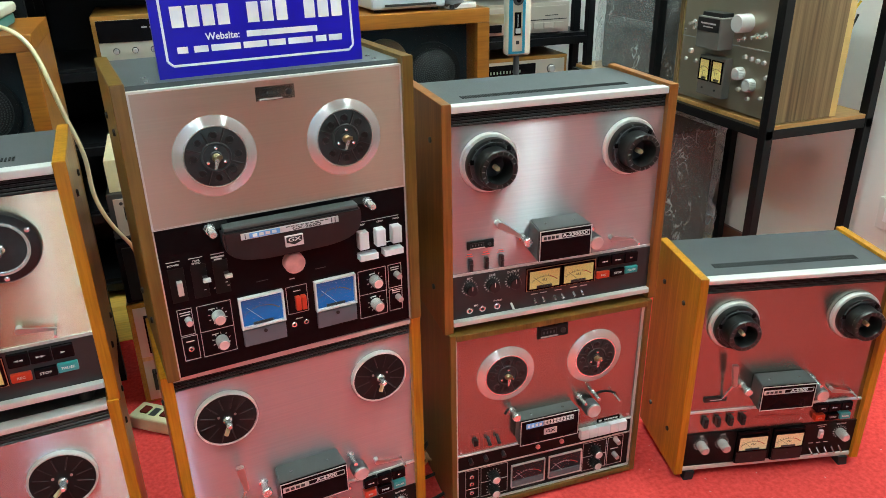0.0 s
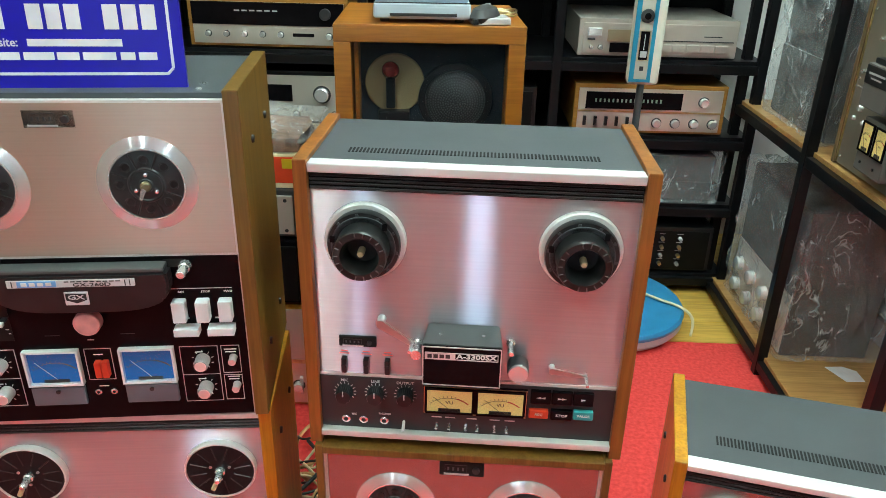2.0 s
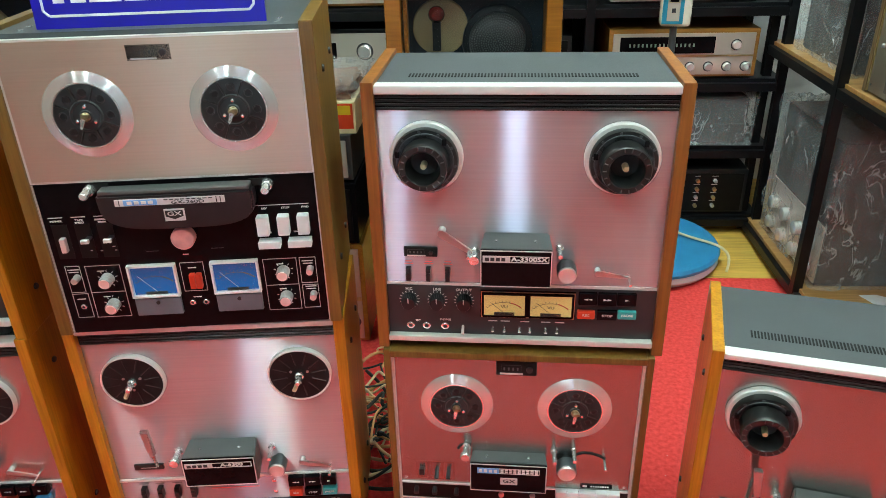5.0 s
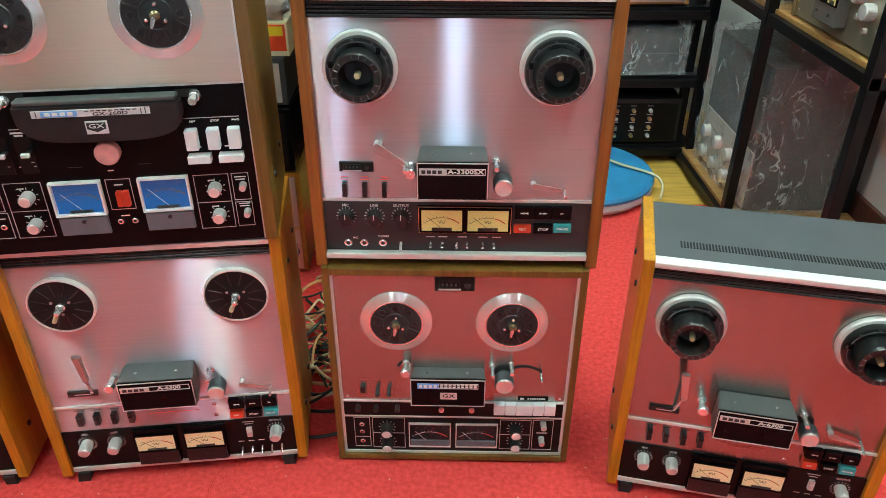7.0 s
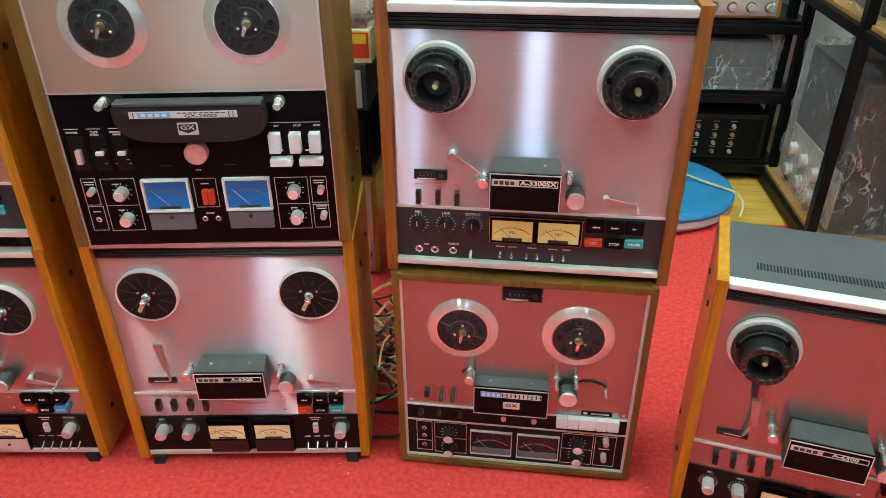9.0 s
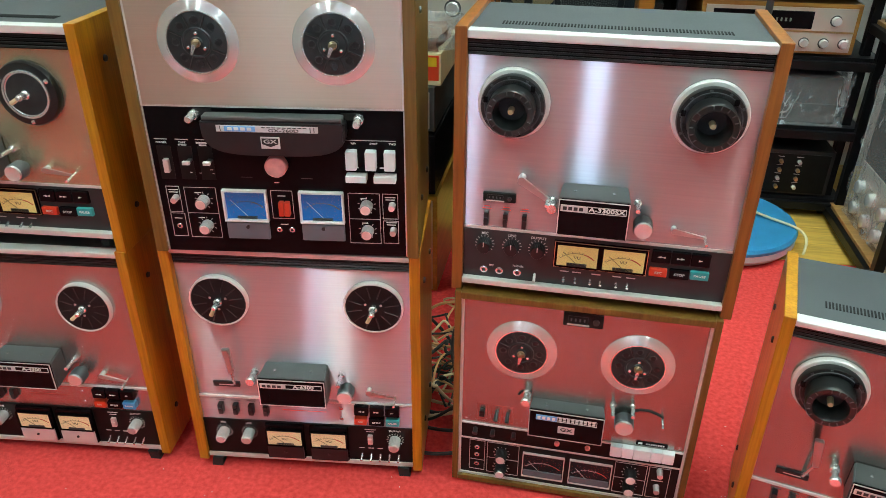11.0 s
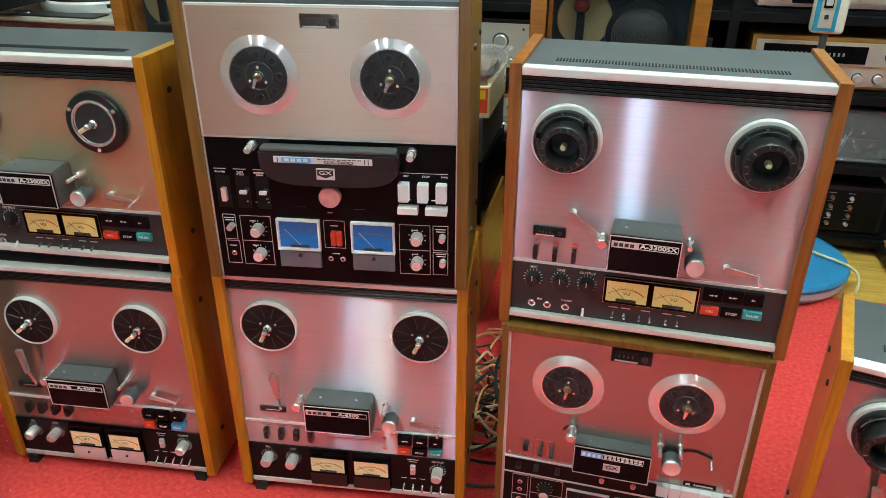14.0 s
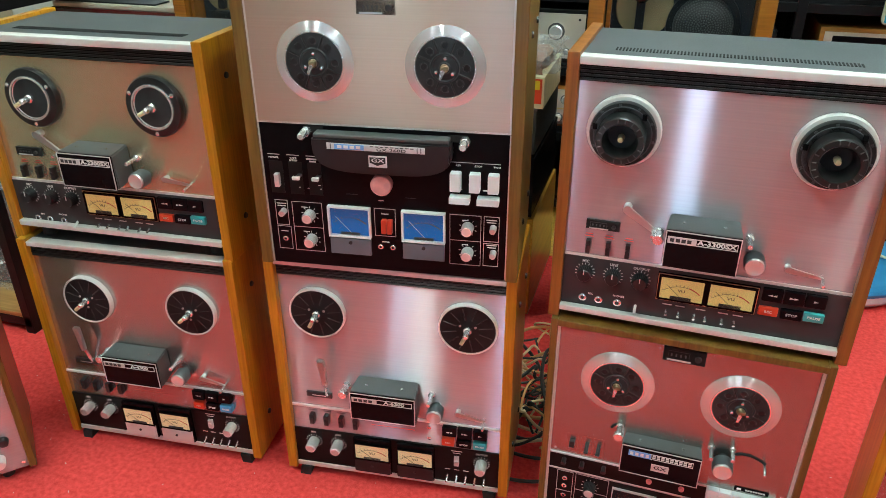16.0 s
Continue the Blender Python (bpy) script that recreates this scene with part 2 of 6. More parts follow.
def carpet_material():
    m = material("red_carpet", (0.94, 0.095, 0.085), 0.95, 0, 0, 105.0, 1.0, 640, second=(0.76, 0.048, 0.046), spec=0.1)
    b = m.node_tree.nodes["Principled BSDF"]
    b.inputs["Sheen Weight"].default_value = 0.1
    b.inputs["Sheen Tint"].default_value = (1, 0.3, 0.3, 1)
    return m


CARPET = carpet_material()


# ---- mesh helpers ----
def part(name, bm, mat, parent=None, label="", smooth=False):
    me = bpy.data.meshes.new(name)
    bmesh.ops.recalc_face_normals(bm, faces=bm.faces)
    if smooth:
        for f in bm.faces:
            f.smooth = True
        for e in bm.edges:
            if len(e.link_faces) == 2 and e.calc_face_angle(0) > 0.6:
                e.smooth = False
    bm.to_mesh(me)
    bm.free()
    me.materials.append(mat)
    ob = new(name, me)
    if parent:
        ob.parent = parent
    if label:
        ob["label"] = label
    return ob


def thing(name, label, category, group="", at=None, kind=""):
    ob = new(name)
    ob.empty_display_size = 0.05
    if at is not None:
        ob.matrix_world = at
    return tagged(ob, label, category, group, kind)


def box(x0, x1, y0, y1, z0, z1, bevel=0.0, seg=2, bm=None):
    own = bmesh.new()
    bmesh.ops.create_cube(own, size=1, matrix=Matrix.LocRotScale(((x0 + x1) / 2, (y0 + y1) / 2, (z0 + z1) / 2), None, (abs(x1 - x0), abs(y1 - y0), abs(z1 - z0))))
    if bevel:
        bmesh.ops.bevel(own, geom=own.edges[:], offset=min(bevel, 0.45 * min(abs(x1 - x0), abs(y1 - y0), abs(z1 - z0))), segments=seg, affect="EDGES", profile=0.6)
    return merge(bm, own)


def merge(bm, own):
    if bm is None:
        return own
    me = bpy.data.meshes.new("tmp")
    own.to_mesh(me)
    own.free()
    bm.from_mesh(me)
    bpy.data.meshes.remove(me)
    return bm


def lathe(profile, x, z, seg=40, axis="y", y=0.0, bm=None):
    """Turns (radius, height) pairs about an axis through the given place."""
    own = bmesh.new()
    rings = []
    for r, h in profile:
        ring = []
        for k in range(seg if r > 1e-6 else 1):
            a = 2 * math.pi * k / seg
            c, s = r * math.cos(a), r * math.sin(a)
            ring.append(own.verts.new({"y": (x + c, y + h, z + s), "z": (x + c, y + s, z + h), "x": (x + h, y + c, z + s)}[axis]))
        rings.append(ring)
    for a, b in zip(rings, rings[1:]):
        for k in range(seg):
            v = [a[k % len(a)], a[(k + 1) % len(a)], b[(k + 1) % len(b)], b[k % len(b)]]
            v = list(dict.fromkeys(v))
            if len(v) > 2:
                own.faces.new(v)
    for ring in (rings[0], rings[-1]):
        if len(ring) > 2:
            own.faces.new(ring)
    return merge(bm, own)


def rod(a, b, r, seg=12, bm=None, r2=None):
    own = bmesh.new()
    a, b = Vector(a), Vector(b)
    d = b - a
    bmesh.ops.create_cone(own, cap_ends=True, segments=seg, radius1=r, radius2=r if r2 is None else r2, depth=d.length,
                          matrix=Matrix.Translation((a + b) / 2) @ d.to_track_quat("Z", "Y").to_matrix().to_4x4())
    return merge(bm, own)


def prism(points, y0, y1, bevel=0.0, bm=None):
    """An outline in x and z, drawn out along y."""
    own = bmesh.new()
    front = [own.verts.new((x, y0, z)) for x, z in points]
    face = own.faces.new(front)
    got = bmesh.ops.extrude_face_region(own, geom=[face])
    bmesh.ops.translate(own, verts=[v for v in got["geom"] if isinstance(v, bmesh.types.BMVert)], vec=(0, y1 - y0, 0))
    if bevel:
        bmesh.ops.bevel(own, geom=own.edges[:], offset=bevel, segments=2, affect="EDGES")
    return merge(bm, own)


def frame_box(x0, x1, z0, z1, w, y0, y1, bm=None):
    """A rectangular rim of width w."""
    bm = box(x0, x1, y0, y1, z1 - w, z1, bm=bm)
    box(x0, x1, y0, y1, z0, z0 + w, bm=bm)
    box(x0, x0 + w, y0, y1, z0 + w, z1 - w, bm=bm)
    return box(x1 - w, x1, y0, y1, z0 + w, z1 - w, bm=bm)


def cable(name, points, r, mat, parent=None, label=""):
    cu = bpy.data.curves.new(name, "CURVE")
    cu.dimensions, cu.bevel_depth, cu.bevel_resolution, cu.resolution_u = "3D", r, 2, 6
    sp = cu.splines.new("NURBS")
    sp.points.add(len(points) - 1)
    for p, q in zip(sp.points, points):
        p.co = (*q, 1)
    sp.use_endpoint_u, sp.order_u = True, 4
    tmp = bpy.data.objects.new("tmp", cu)
    me = bpy.data.meshes.new_from_object(tmp)
    me.name = name
    bpy.data.objects.remove(tmp)
    bpy.data.curves.remove(cu)
    me.materials.clear()
    me.materials.append(mat)
    for f in me.polygons:
        f.use_smooth = True
    ob = new(name, me)
    if parent:
        ob.parent = parent
    if label:
        ob["label"] = label
    return ob


def lettering(body, x, y, z, size, mat, parent, stretch=1.0, name="lettering", bold=0.014):
    cu = bpy.data.curves.new(name, "FONT")
    cu.body, cu.size, cu.extrude, cu.align_x, cu.align_y, cu.resolution_u = body, size, 0.0002, "CENTER", "CENTER", 2
    cu.offset = bold * size
    tmp = bpy.data.objects.new("tmp", cu)
    me = bpy.data.meshes.new_from_object(tmp)
    me.name = name
    bpy.data.objects.remove(tmp)
    bpy.data.curves.remove(cu)
    me.transform(Matrix.Translation((x, y, z)) @ pose(0, 0, 0, 90, 0, 0) @ Matrix.Diagonal((stretch, 1, 1, 1)))
    me.materials.clear()
    me.materials.append(mat)
    ob = new(name, me)
    ob.parent = parent
    return ob


def bars(rows, y, mat, parent, name="printed_legend"):
    """Small printed bars: x, z, width, height."""
    bm = bmesh.new()
    for x, z, w, h in rows:
        box(x - w / 2, x + w / 2, y - 0.0004, y, z - h / 2, z + h / 2, bm=bm)
    ob = part(name, bm, mat, parent)
    ob["kind"] = "stuff"
    return ob


# ---- setting ----
def structure(name, bm, mat, label):
    return tagged(part(name, bm, mat), label, name.split("_")[0], kind="structure")


SLAB = material("brown_floor_tile", (0.20, 0.155, 0.12), 0.45, 0, 0.15, 4.0)
structure("floor", box(-3.0, 1.95, -3.6, 2.95, -0.12, -0.012), SLAB, "plain floor slab under the carpet and laminate")
# Unseen west wall: tone picked for the warm reflection in the left decks.
CREAM_WALL = material("olive_cream_wall", (0.40, 0.34, 0.23), 0.6, 0, 0.06, 2.0)
# Invented dark tone for the unseen east stretch; keeps plate reflections dim.
DIMMED_WALL = material("dimmed_wall", (0.16, 0.125, 0.10), 0.6, 0, 0.1, 2.0)
# Unseen south wall: dulled to hold down bounce and plate reflections.
DULL_WALL = material("dull_wall", (0.25, 0.235, 0.22), 0.7, 0, 0.1, 2.0)
structure("carpet", box(-1.45, 1.80, -0.60, 2.105, -0.012, 0.0, 0.003), CARPET, "bright red short-pile carpet covering the shop floor")
structure("wall_east", box(1.80, 1.92, 0.75, 2.9, 0, 2.7), WALL, "plain off-white painted wall behind the rack")
# Out of view: coloured dark only to shape what the plates reflect.
structure("wall_east", box(1.80, 1.92, -3.5, 0.75, 0, 2.7), DIMMED_WALL, "unseen stretch of side wall, darkened to dim plate reflections")
structure("wall_north", box(-2.5, 1.92, 2.9, 3.02, 0, 2.7), WALL, "plain painted back wall")
structure("wall_west", box(-2.52, -2.4, -3.5, 2.9, 0, 2.7), CREAM_WALL, "unseen side wall, toned for its reflection in the plates")
for x0, x1 in ((-2.52, -0.515), (-0.405, 0.365), (0.535, 1.92)):
    structure("wall_south", box(x0, x1, -3.62, -3.5, 0, 2.7), DULL_WALL, "unseen wall behind the viewer, dulled to limit bounce light")
for x0, x1 in ((-0.515, -0.405), (0.365, 0.535)):
    structure("wall_south", box(x0, x1, -3.62, -3.5, 2.2, 2.7), DULL_WALL, "plain dull wall over the shop window")
    w = tagged(part("window_1", box(x0, x1, -3.58, -3.57, 0.0, 2.2), GLASS), "narrow clear glass shop-front pane", "window", kind="structure")
    w.visible_shadow = False
structure("backdrop", box(-1.6, 1.6, -4.02, -4.0, -0.1, 2.6), glow("street_daylight", (0.58, 0.78, 1.0), DAY), "bright daylight outside the shop front")
structure("ceiling", box(-2.52, 1.92, -3.62, 3.02, 2.7, 2.8), CEILING, "plain white ceiling")
structure("baseboard", box(1.785, 1.80, -3.5, 2.9, 0, 0.10, 0.002), SKIRTING, "dark reddish-brown tile skirting")

laminate = thing("laminate_floor", "honey-coloured laminate planks beyond the carpet edge", "floor", kind="structure")
yy = 2.105
for row in range(7):
    x = -1.2 - 0.35 * (row % 3)
    while x < 1.80:
        x2 = min(x + 0.9, 1.80)
        if x2 > -1.2:
            part("plank", box(max(x, -1.2) + 0.0008, x2 - 0.0008, yy + 0.0008, yy + 0.1142, -0.012, 0.001, 0.0008, 1), WOOD_FLOOR, laminate)
        x = x2 + 0.0001
    yy += 0.115

LAMP_GLOW = glow("lamp_glow", (0.755, 1.0, 0.95), LAMP)
for x, y in ((-0.2, -0.5), (1.50, 0.2), (-0.92, 0.7), (1.26, 1.1), (0.72, 1.95)):
    lamp = thing("ceiling_light", "long white ceiling tube light", "ceiling light", "ceiling lights", pose(x, y, 2.7))
    part("housing", box(-0.08, 0.08, -0.62, 0.62, -0.03, 0, 0.004), WHITE_PAINT, lamp)
    part("diffuser", box(-0.06, 0.06, -0.6, 0.6, -0.05, -0.03, 0.008), LAMP_GLOW, lamp)


# ---- tape decks ----
def side_panel(parent, x0, x1, y0, y1, z0, z1, mat, bolts=True, outer=-1):
    p = part("side_panel", box(x0, x1, y0, y1, z0, z1, 0.0015), mat, parent)
    if bolts:
        xo = x0 if outer < 0 else x1
        for fy, fz in ((0.28, 0.83), (0.28, 0.17), (0.75, 0.83), (0.75, 0.17)):
            bm = lathe([(0.0055, 0.0), (0.0055, 0.001), (0.0045, 0.003), (0.0, 0.0035)], 0, 0, 14, "x")
            bmesh.ops.transform(bm, matrix=Matrix.Translation((xo, y0 + fy * (y1 - y0), z0 + fz * (z1 - z0))) @ Matrix.Diagonal((outer, 1, 1, 1)), verts=bm.verts)
            part("bolt", bm, BLACK_PLASTIC, p, smooth=True)
    return p


def knob(parent, x, z, r, depth, mat, base=0.0, name="knob", flute=True, cap=None):
    k = part(name, lathe([(r * 1.02, base), (r * 1.02, base - 0.002), (r * 0.96, base - 0.003), (r * 0.92, base - depth + 0.0015), (r * 0.84, base - depth), (0, base - depth)], x, z, 28), mat, parent, smooth=True)
    if flute:
        bm = bmesh.new()
        for i in range(24):
            a = 2 * math.pi * i / 24
            rod((x + r * 0.95 * math.cos(a), base - 0.003, z + r * 0.95 * math.sin(a)), (x + r * 0.92 * math.cos(a), base - depth + 0.002, z + r * 0.92 * math.sin(a)), r * 0.06, 5, bm)
        part("knurl", bm, mat, k)["kind"] = "stuff"
    if cap:
        part("cap", lathe([(r * 0.78, base - depth), (r * 0.74, base - depth - 0.0008), (0, base - depth - 0.0008)], x, z, 28), cap, k, smooth=True)
    return k


def dial_marks(parent, x, z, r, mat=WHITE_PRINT, n=15, name="dial_marks"):
    bm = bmesh.new()
    for i in range(n):
        a = math.radians(-60 + 300 * i / (n - 1))
        c, s = math.cos(a), math.sin(a)
        own = box(-0.0004, 0.0004, -0.0006, 0, r, r * 1.25)
        bmesh.ops.transform(own, matrix=Matrix.Translation((x, 0, z)) @ pose(0, 0, 0, 0, math.degrees(a) - 90, 0), verts=own.verts)
        merge(bm, own)
    ob = part(name, bm, mat, parent)
    ob["kind"] = "stuff"
    return ob


def jack(parent, x, z, r=0.006):
    j = part("jack", lathe([(r, 0), (r, -0.003), (r * 0.75, -0.004), (r * 0.5, -0.004), (r * 0.45, -0.001), (0, -0.001)], x, z, 20), CHROME, parent, smooth=True)
    part("hole", lathe([(r * 0.46, -0.0012), (0, -0.0014)], x, z, 14), HOLE, j)


def toggle(parent, x, z, length=0.011, tilt=0.6, mat=CHROME, r=0.0017):
    t = part("toggle_switch", rod((x, 0, z), (x, -length, z - tilt * length), r, 10, r2=r * 1.2), mat, parent, smooth=True)
    part("collar", lathe([(r * 2.2, 0), (r * 2.2, -0.0015), (0, -0.002)], x, z, 14), CHROME, t, smooth=True)


def slide_switch(parent, x, z, w=0.007, h=0.022, d=0.010, mat=BLACK_PLASTIC):
    s = part("switch", box(x - w / 2, x + w / 2, -d, 0, z - h / 2, z + h / 2, 0.001), mat, parent)
    part("rib", box(x - w * 0.4, x + w * 0.4, -d - 0.002, -d, z + h * 0.05, z + h * 0.18, 0.0005), mat, s)


def screw(parent, x, z, r=0.004, mat=CHROME):
    bm = lathe([(r, 0), (r, -0.0012), (r * 0.6, -0.0022), (0, -0.0024)], x, z, 16)
    box(x - r * 0.8, x + r * 0.8, -0.0026, -0.0020, z - r * 0.12, z + r * 0.12, bm=bm)
    part("screw", bm, mat, parent, smooth=True)


def button(parent, x0, x1, z0, z1, mat, mark=None, d=0.008):
    b = part("button", box(x0, x1, -d, 0, z0, z1, 0.0015), mat, parent)
    cx, cz = (x0 + x1) / 2, (z0 + z1) / 2
    if isinstance(mark, str):
        lettering(mark, cx, -d - 0.0002, cz, (x1 - x0) * 0.20, WHITE_PRINT, b, 1.15)
    elif mark:
        bm = bmesh.new()
        w = (x1 - x0)
        for k in range(mark[0]):
            cx2 = cx + (k - (mark[0] - 1) / 2) * w * 0.22
            s = mark[1] * w * 0.11
            prism([(cx2 - s, cz - 0.0016), (cx2 + s, cz), (cx2 - s, cz + 0.0016)], -d - 0.0005, -d + 0.0002, bm=bm)
        part("arrow", bm, WHITE_PRINT, b)["kind"] = "stuff"


def needle_scale(parent, cx, z0, w, h, y, red=True, mat=INK, needle=INK):
    """The printed arc and the needle of a level meter."""
    bm, bm2 = bmesh.new(), bmesh.new()
    R = w * 0.62
    cz = z0 + h * 0.62 - R
    for i in range(22):
        a0, a1 = [math.radians(90 + 42 - 84 * k / 22) for k in (i, i + 1)]
        t = 0.0006 if i < 15 else 0.0016
        pts = [(cx + R * math.cos(a0), cz + R * math.sin(a0)), (cx + R * math.cos(a1), cz + R * math.sin(a1)), (cx + (R + t) * math.cos(a1), cz + (R + t) * math.sin(a1)), (cx + (R + t) * math.cos(a0), cz + (R + t) * math.sin(a0))]
        prism(pts, y - 0.0003, y, bm=bm if i < 15 or not red else bm2)
        if i % 2 == 0 and i < 15:
            r2 = R + 0.0035
            d = 0.0006
            prism([(cx + R * math.cos(a0) - d / 2, cz + R * math.sin(a0)), (cx + R * math.cos(a0) + d / 2, cz + R * math.sin(a0)), (cx + r2 * math.cos(a0) + d / 2, cz + r2 * math.sin(a0)), (cx + r2 * math.cos(a0) - d / 2, cz + r2 * math.sin(a0))], y - 0.0003, y, bm=bm)
    part("scale", bm, mat, parent)["kind"] = "stuff"
    if red:
        part("red_scale", bm2, RED_LINE, parent)
    part("needle", rod((cx + w * 0.02, y - 0.0012, z0 + h * 0.10), (cx - w * 0.36, y - 0.0012, z0 + h * 0.66), 0.0004, 6), needle, parent)


def meter(parent, x0, x1, z0, z1, face, rim, lip, w=0.003, red=True, vu=False, lip_h=0.16, proud=0.006, ink=None, base=0.0):
    ink = ink or SCALE_INK
    m = part("level_meter", frame_box(x0, x1, z0, z1, w, -proud, 0.0), rim, parent)
    part("face", box(x0 + w, x1 - w, -0.0015, 0, z0 + w, z1 - w), face, m)
    fw, fh = x1 - x0 - 2 * w, z1 - z0 - 2 * w
    needle_scale(m, (x0 + x1) / 2, z0 + w, fw, fh, -0.0015, red, ink, ink if red else SILVER_PRINT)
    part("needle_cover", box((x0 + x1) / 2 - fw * 0.25, (x0 + x1) / 2 + fw * 0.25, -0.003, -0.0015, z0 + w, z0 + w + fh * lip_h, 0.0006), lip, m)
    if vu:
        lettering("VU", (x0 + x1) / 2, -0.0018, z0 + w + fh * 0.42, fw * 0.11, ink, m, 1.2)
    pane = part("pane", box(x0 + w, x1 - w, -proud + 0.001, -proud + 0.0016, z0 + w, z1 - w), GLASS, m)
    pane.visible_shadow = False
    m.location.y = base
    return m


def spindle(parent, x, z, y, angle, mat=LATCH, reach=0.017):
    s = part("spindle", lathe([(0.007, y), (0.007, y - 0.004), (0.005, y - 0.006), (0.005, y - 0.02), (0.003, y - 0.023), (0, y - 0.023)], x, z, 18), CHROME, parent, smooth=True)
    a = math.radians(angle)
    part("latch", rod((x, y - 0.017, z), (x + reach * math.cos(a), y - 0.019, z + reach * math.sin(a)), 0.0034, 10), mat, s, smooth=True)
    return s


def reel_table_rim(parent, x, z, r=0.049, angle=-115):
    """Black ribbed reel table with a thick pale rim."""
    t = part("reel_table", lathe([(r, 0.0), (r, -0.008), (r * 0.985, -0.010), (r * 0.95, -0.010), (r * 0.94, -0.008)], x, z, 56), SATIN_TRIM, parent, "pale metal rim", True)
    part("plate", lathe([(r * 0.945, -0.0075), (r * 0.92, -0.009), (0, -0.009)], x, z, 48), REEL_PLATE, t, smooth=True)
    bm = bmesh.new()
    for k in range(12):
        a = 2 * math.pi * k / 12 + 0.2
        rod((x + r * 0.4 * math.cos(a), -0.0088, z + r * 0.4 * math.sin(a)), (x + r * 0.86 * math.cos(a), -0.0088, z + r * 0.86 * math.sin(a)), 0.0011, 6, bm)
    part("ribs", bm, BLACK_PLASTIC, t)["kind"] = "stuff"
    for k in range(3):
        a = 2 * math.pi * k / 3 + 0.5
        part("screw", lathe([(0.0021, -0.009), (0.0021, -0.0102), (0, -0.0105)], x + r * 0.3 * math.cos(a), z + r * 0.3 * math.sin(a), 12), GREY_METAL, t)
    spindle(t, x, z, -0.009, angle)


def reel_table_ring(parent, x, z, r=0.050, angle=-150):
    """Black dished reel table with three screws and a thin bright ring."""
    t = part("reel_table", lathe([(r, -0.002), (r, -0.008), (r * 0.96, -0.011), (r * 0.74, -0.012), (r * 0.72, -0.010), (0, -0.010)], x, z, 56), BLACK_PLASTIC, parent, smooth=True)
    part("ring", lathe([(r * 0.75, -0.0115), (r * 0.74, -0.0145), (r * 0.68, -0.0145), (r * 0.67, -0.0105)], x, z, 56), CHROME, t, smooth=True)
    part("plate", lathe([(r * 0.66, -0.0108), (r * 0.64, -0.012), (0, -0.012)], x, z, 40), FELT, t)
    for k in range(3):
        a = 2 * math.pi * k / 3 - math.pi / 2
        part("screw", lathe([(0.0034, -0.0115), (0.0034, -0.0135), (0, -0.014)], x + r * 0.86 * math.cos(a), z + r * 0.86 * math.sin(a), 12), CHROME, t)
    spindle(t, x, z, -0.012, angle)


def reel_adapter(parent, x, z, r=0.050, seat_mat=None):
    """Pale reel table carrying a tall black hub adapter."""
    t = part("reel_table", lathe([(r * 1.03, -0.001), (r * 1.03, -0.008), (r, -0.010), (r * 0.86, -0.010), (0, -0.009)], x, z, 56), SATIN_TRIM, parent, "pale metal rim", True)
    h = part("hub_adapter", lathe([(r * 0.90, -0.010), (r * 0.92, -0.018), (r * 0.89, -0.0225), (r * 0.66, -0.0225), (r * 0.63, -0.043), (r * 0.66, -0.045), (r * 0.66, -0.050), (r * 0.63, -0.053), (r * 0.48, -0.053), (r * 0.43, -0.048), (r * 0.38, -0.022), (0, -0.022)], x, z, 56), HUB_BLACK, t, "glossy black plastic", True)
    bm = bmesh.new()
    for k in range(18):
        a = 2 * math.pi * k / 18
        if k % 6 == 0:
            continue
        c, s = math.cos(a), math.sin(a)
        rod((x + r * 0.52 * c, -0.0533, z + r * 0.52 * s), (x + r * 0.62 * c, -0.0533, z + r * 0.62 * s), 0.0009, 5, bm)
    part("groove_marks", bm, GREY_HEAD, h)["kind"] = "stuff"
    part("step_ring", lathe([(r * 0.80, -0.0225), (r * 0.80, -0.0245), (r * 0.775, -0.0245), (r * 0.775, -0.0225)], x, z, 48), GREY_TOP, h, smooth=True)
    for k in range(10):
        a = 2 * math.pi * k / 10 + 0.15
        own = box(r * 0.81, r * 0.87, -0.0238, -0.0225, -0.002, 0.002, 0.0004)
        bmesh.ops.transform(own, matrix=Matrix.Translation((x, 0, z)) @ pose(0, 0, 0, 0, math.degrees(a), 0), verts=own.verts)
        part("lug", own, GREY_TOP, h)
    for a in (0.8, 2.9, 5.0):
        part("clip", box(x + r * 0.78 * math.cos(a) - 0.003, x + r * 0.78 * math.cos(a) + 0.003, -0.0262, -0.0225, z + r * 0.78 * math.sin(a) - 0.004, z + r * 0.78 * math.sin(a) + 0.004, 0.0008), BLACK_GLOSS, h)
    part("spindle", lathe([(0.0045, -0.03), (0.0045, -0.041), (0.0036, -0.0455), (0, -0.046)], x, z, 16), LATCH, t, smooth=True)


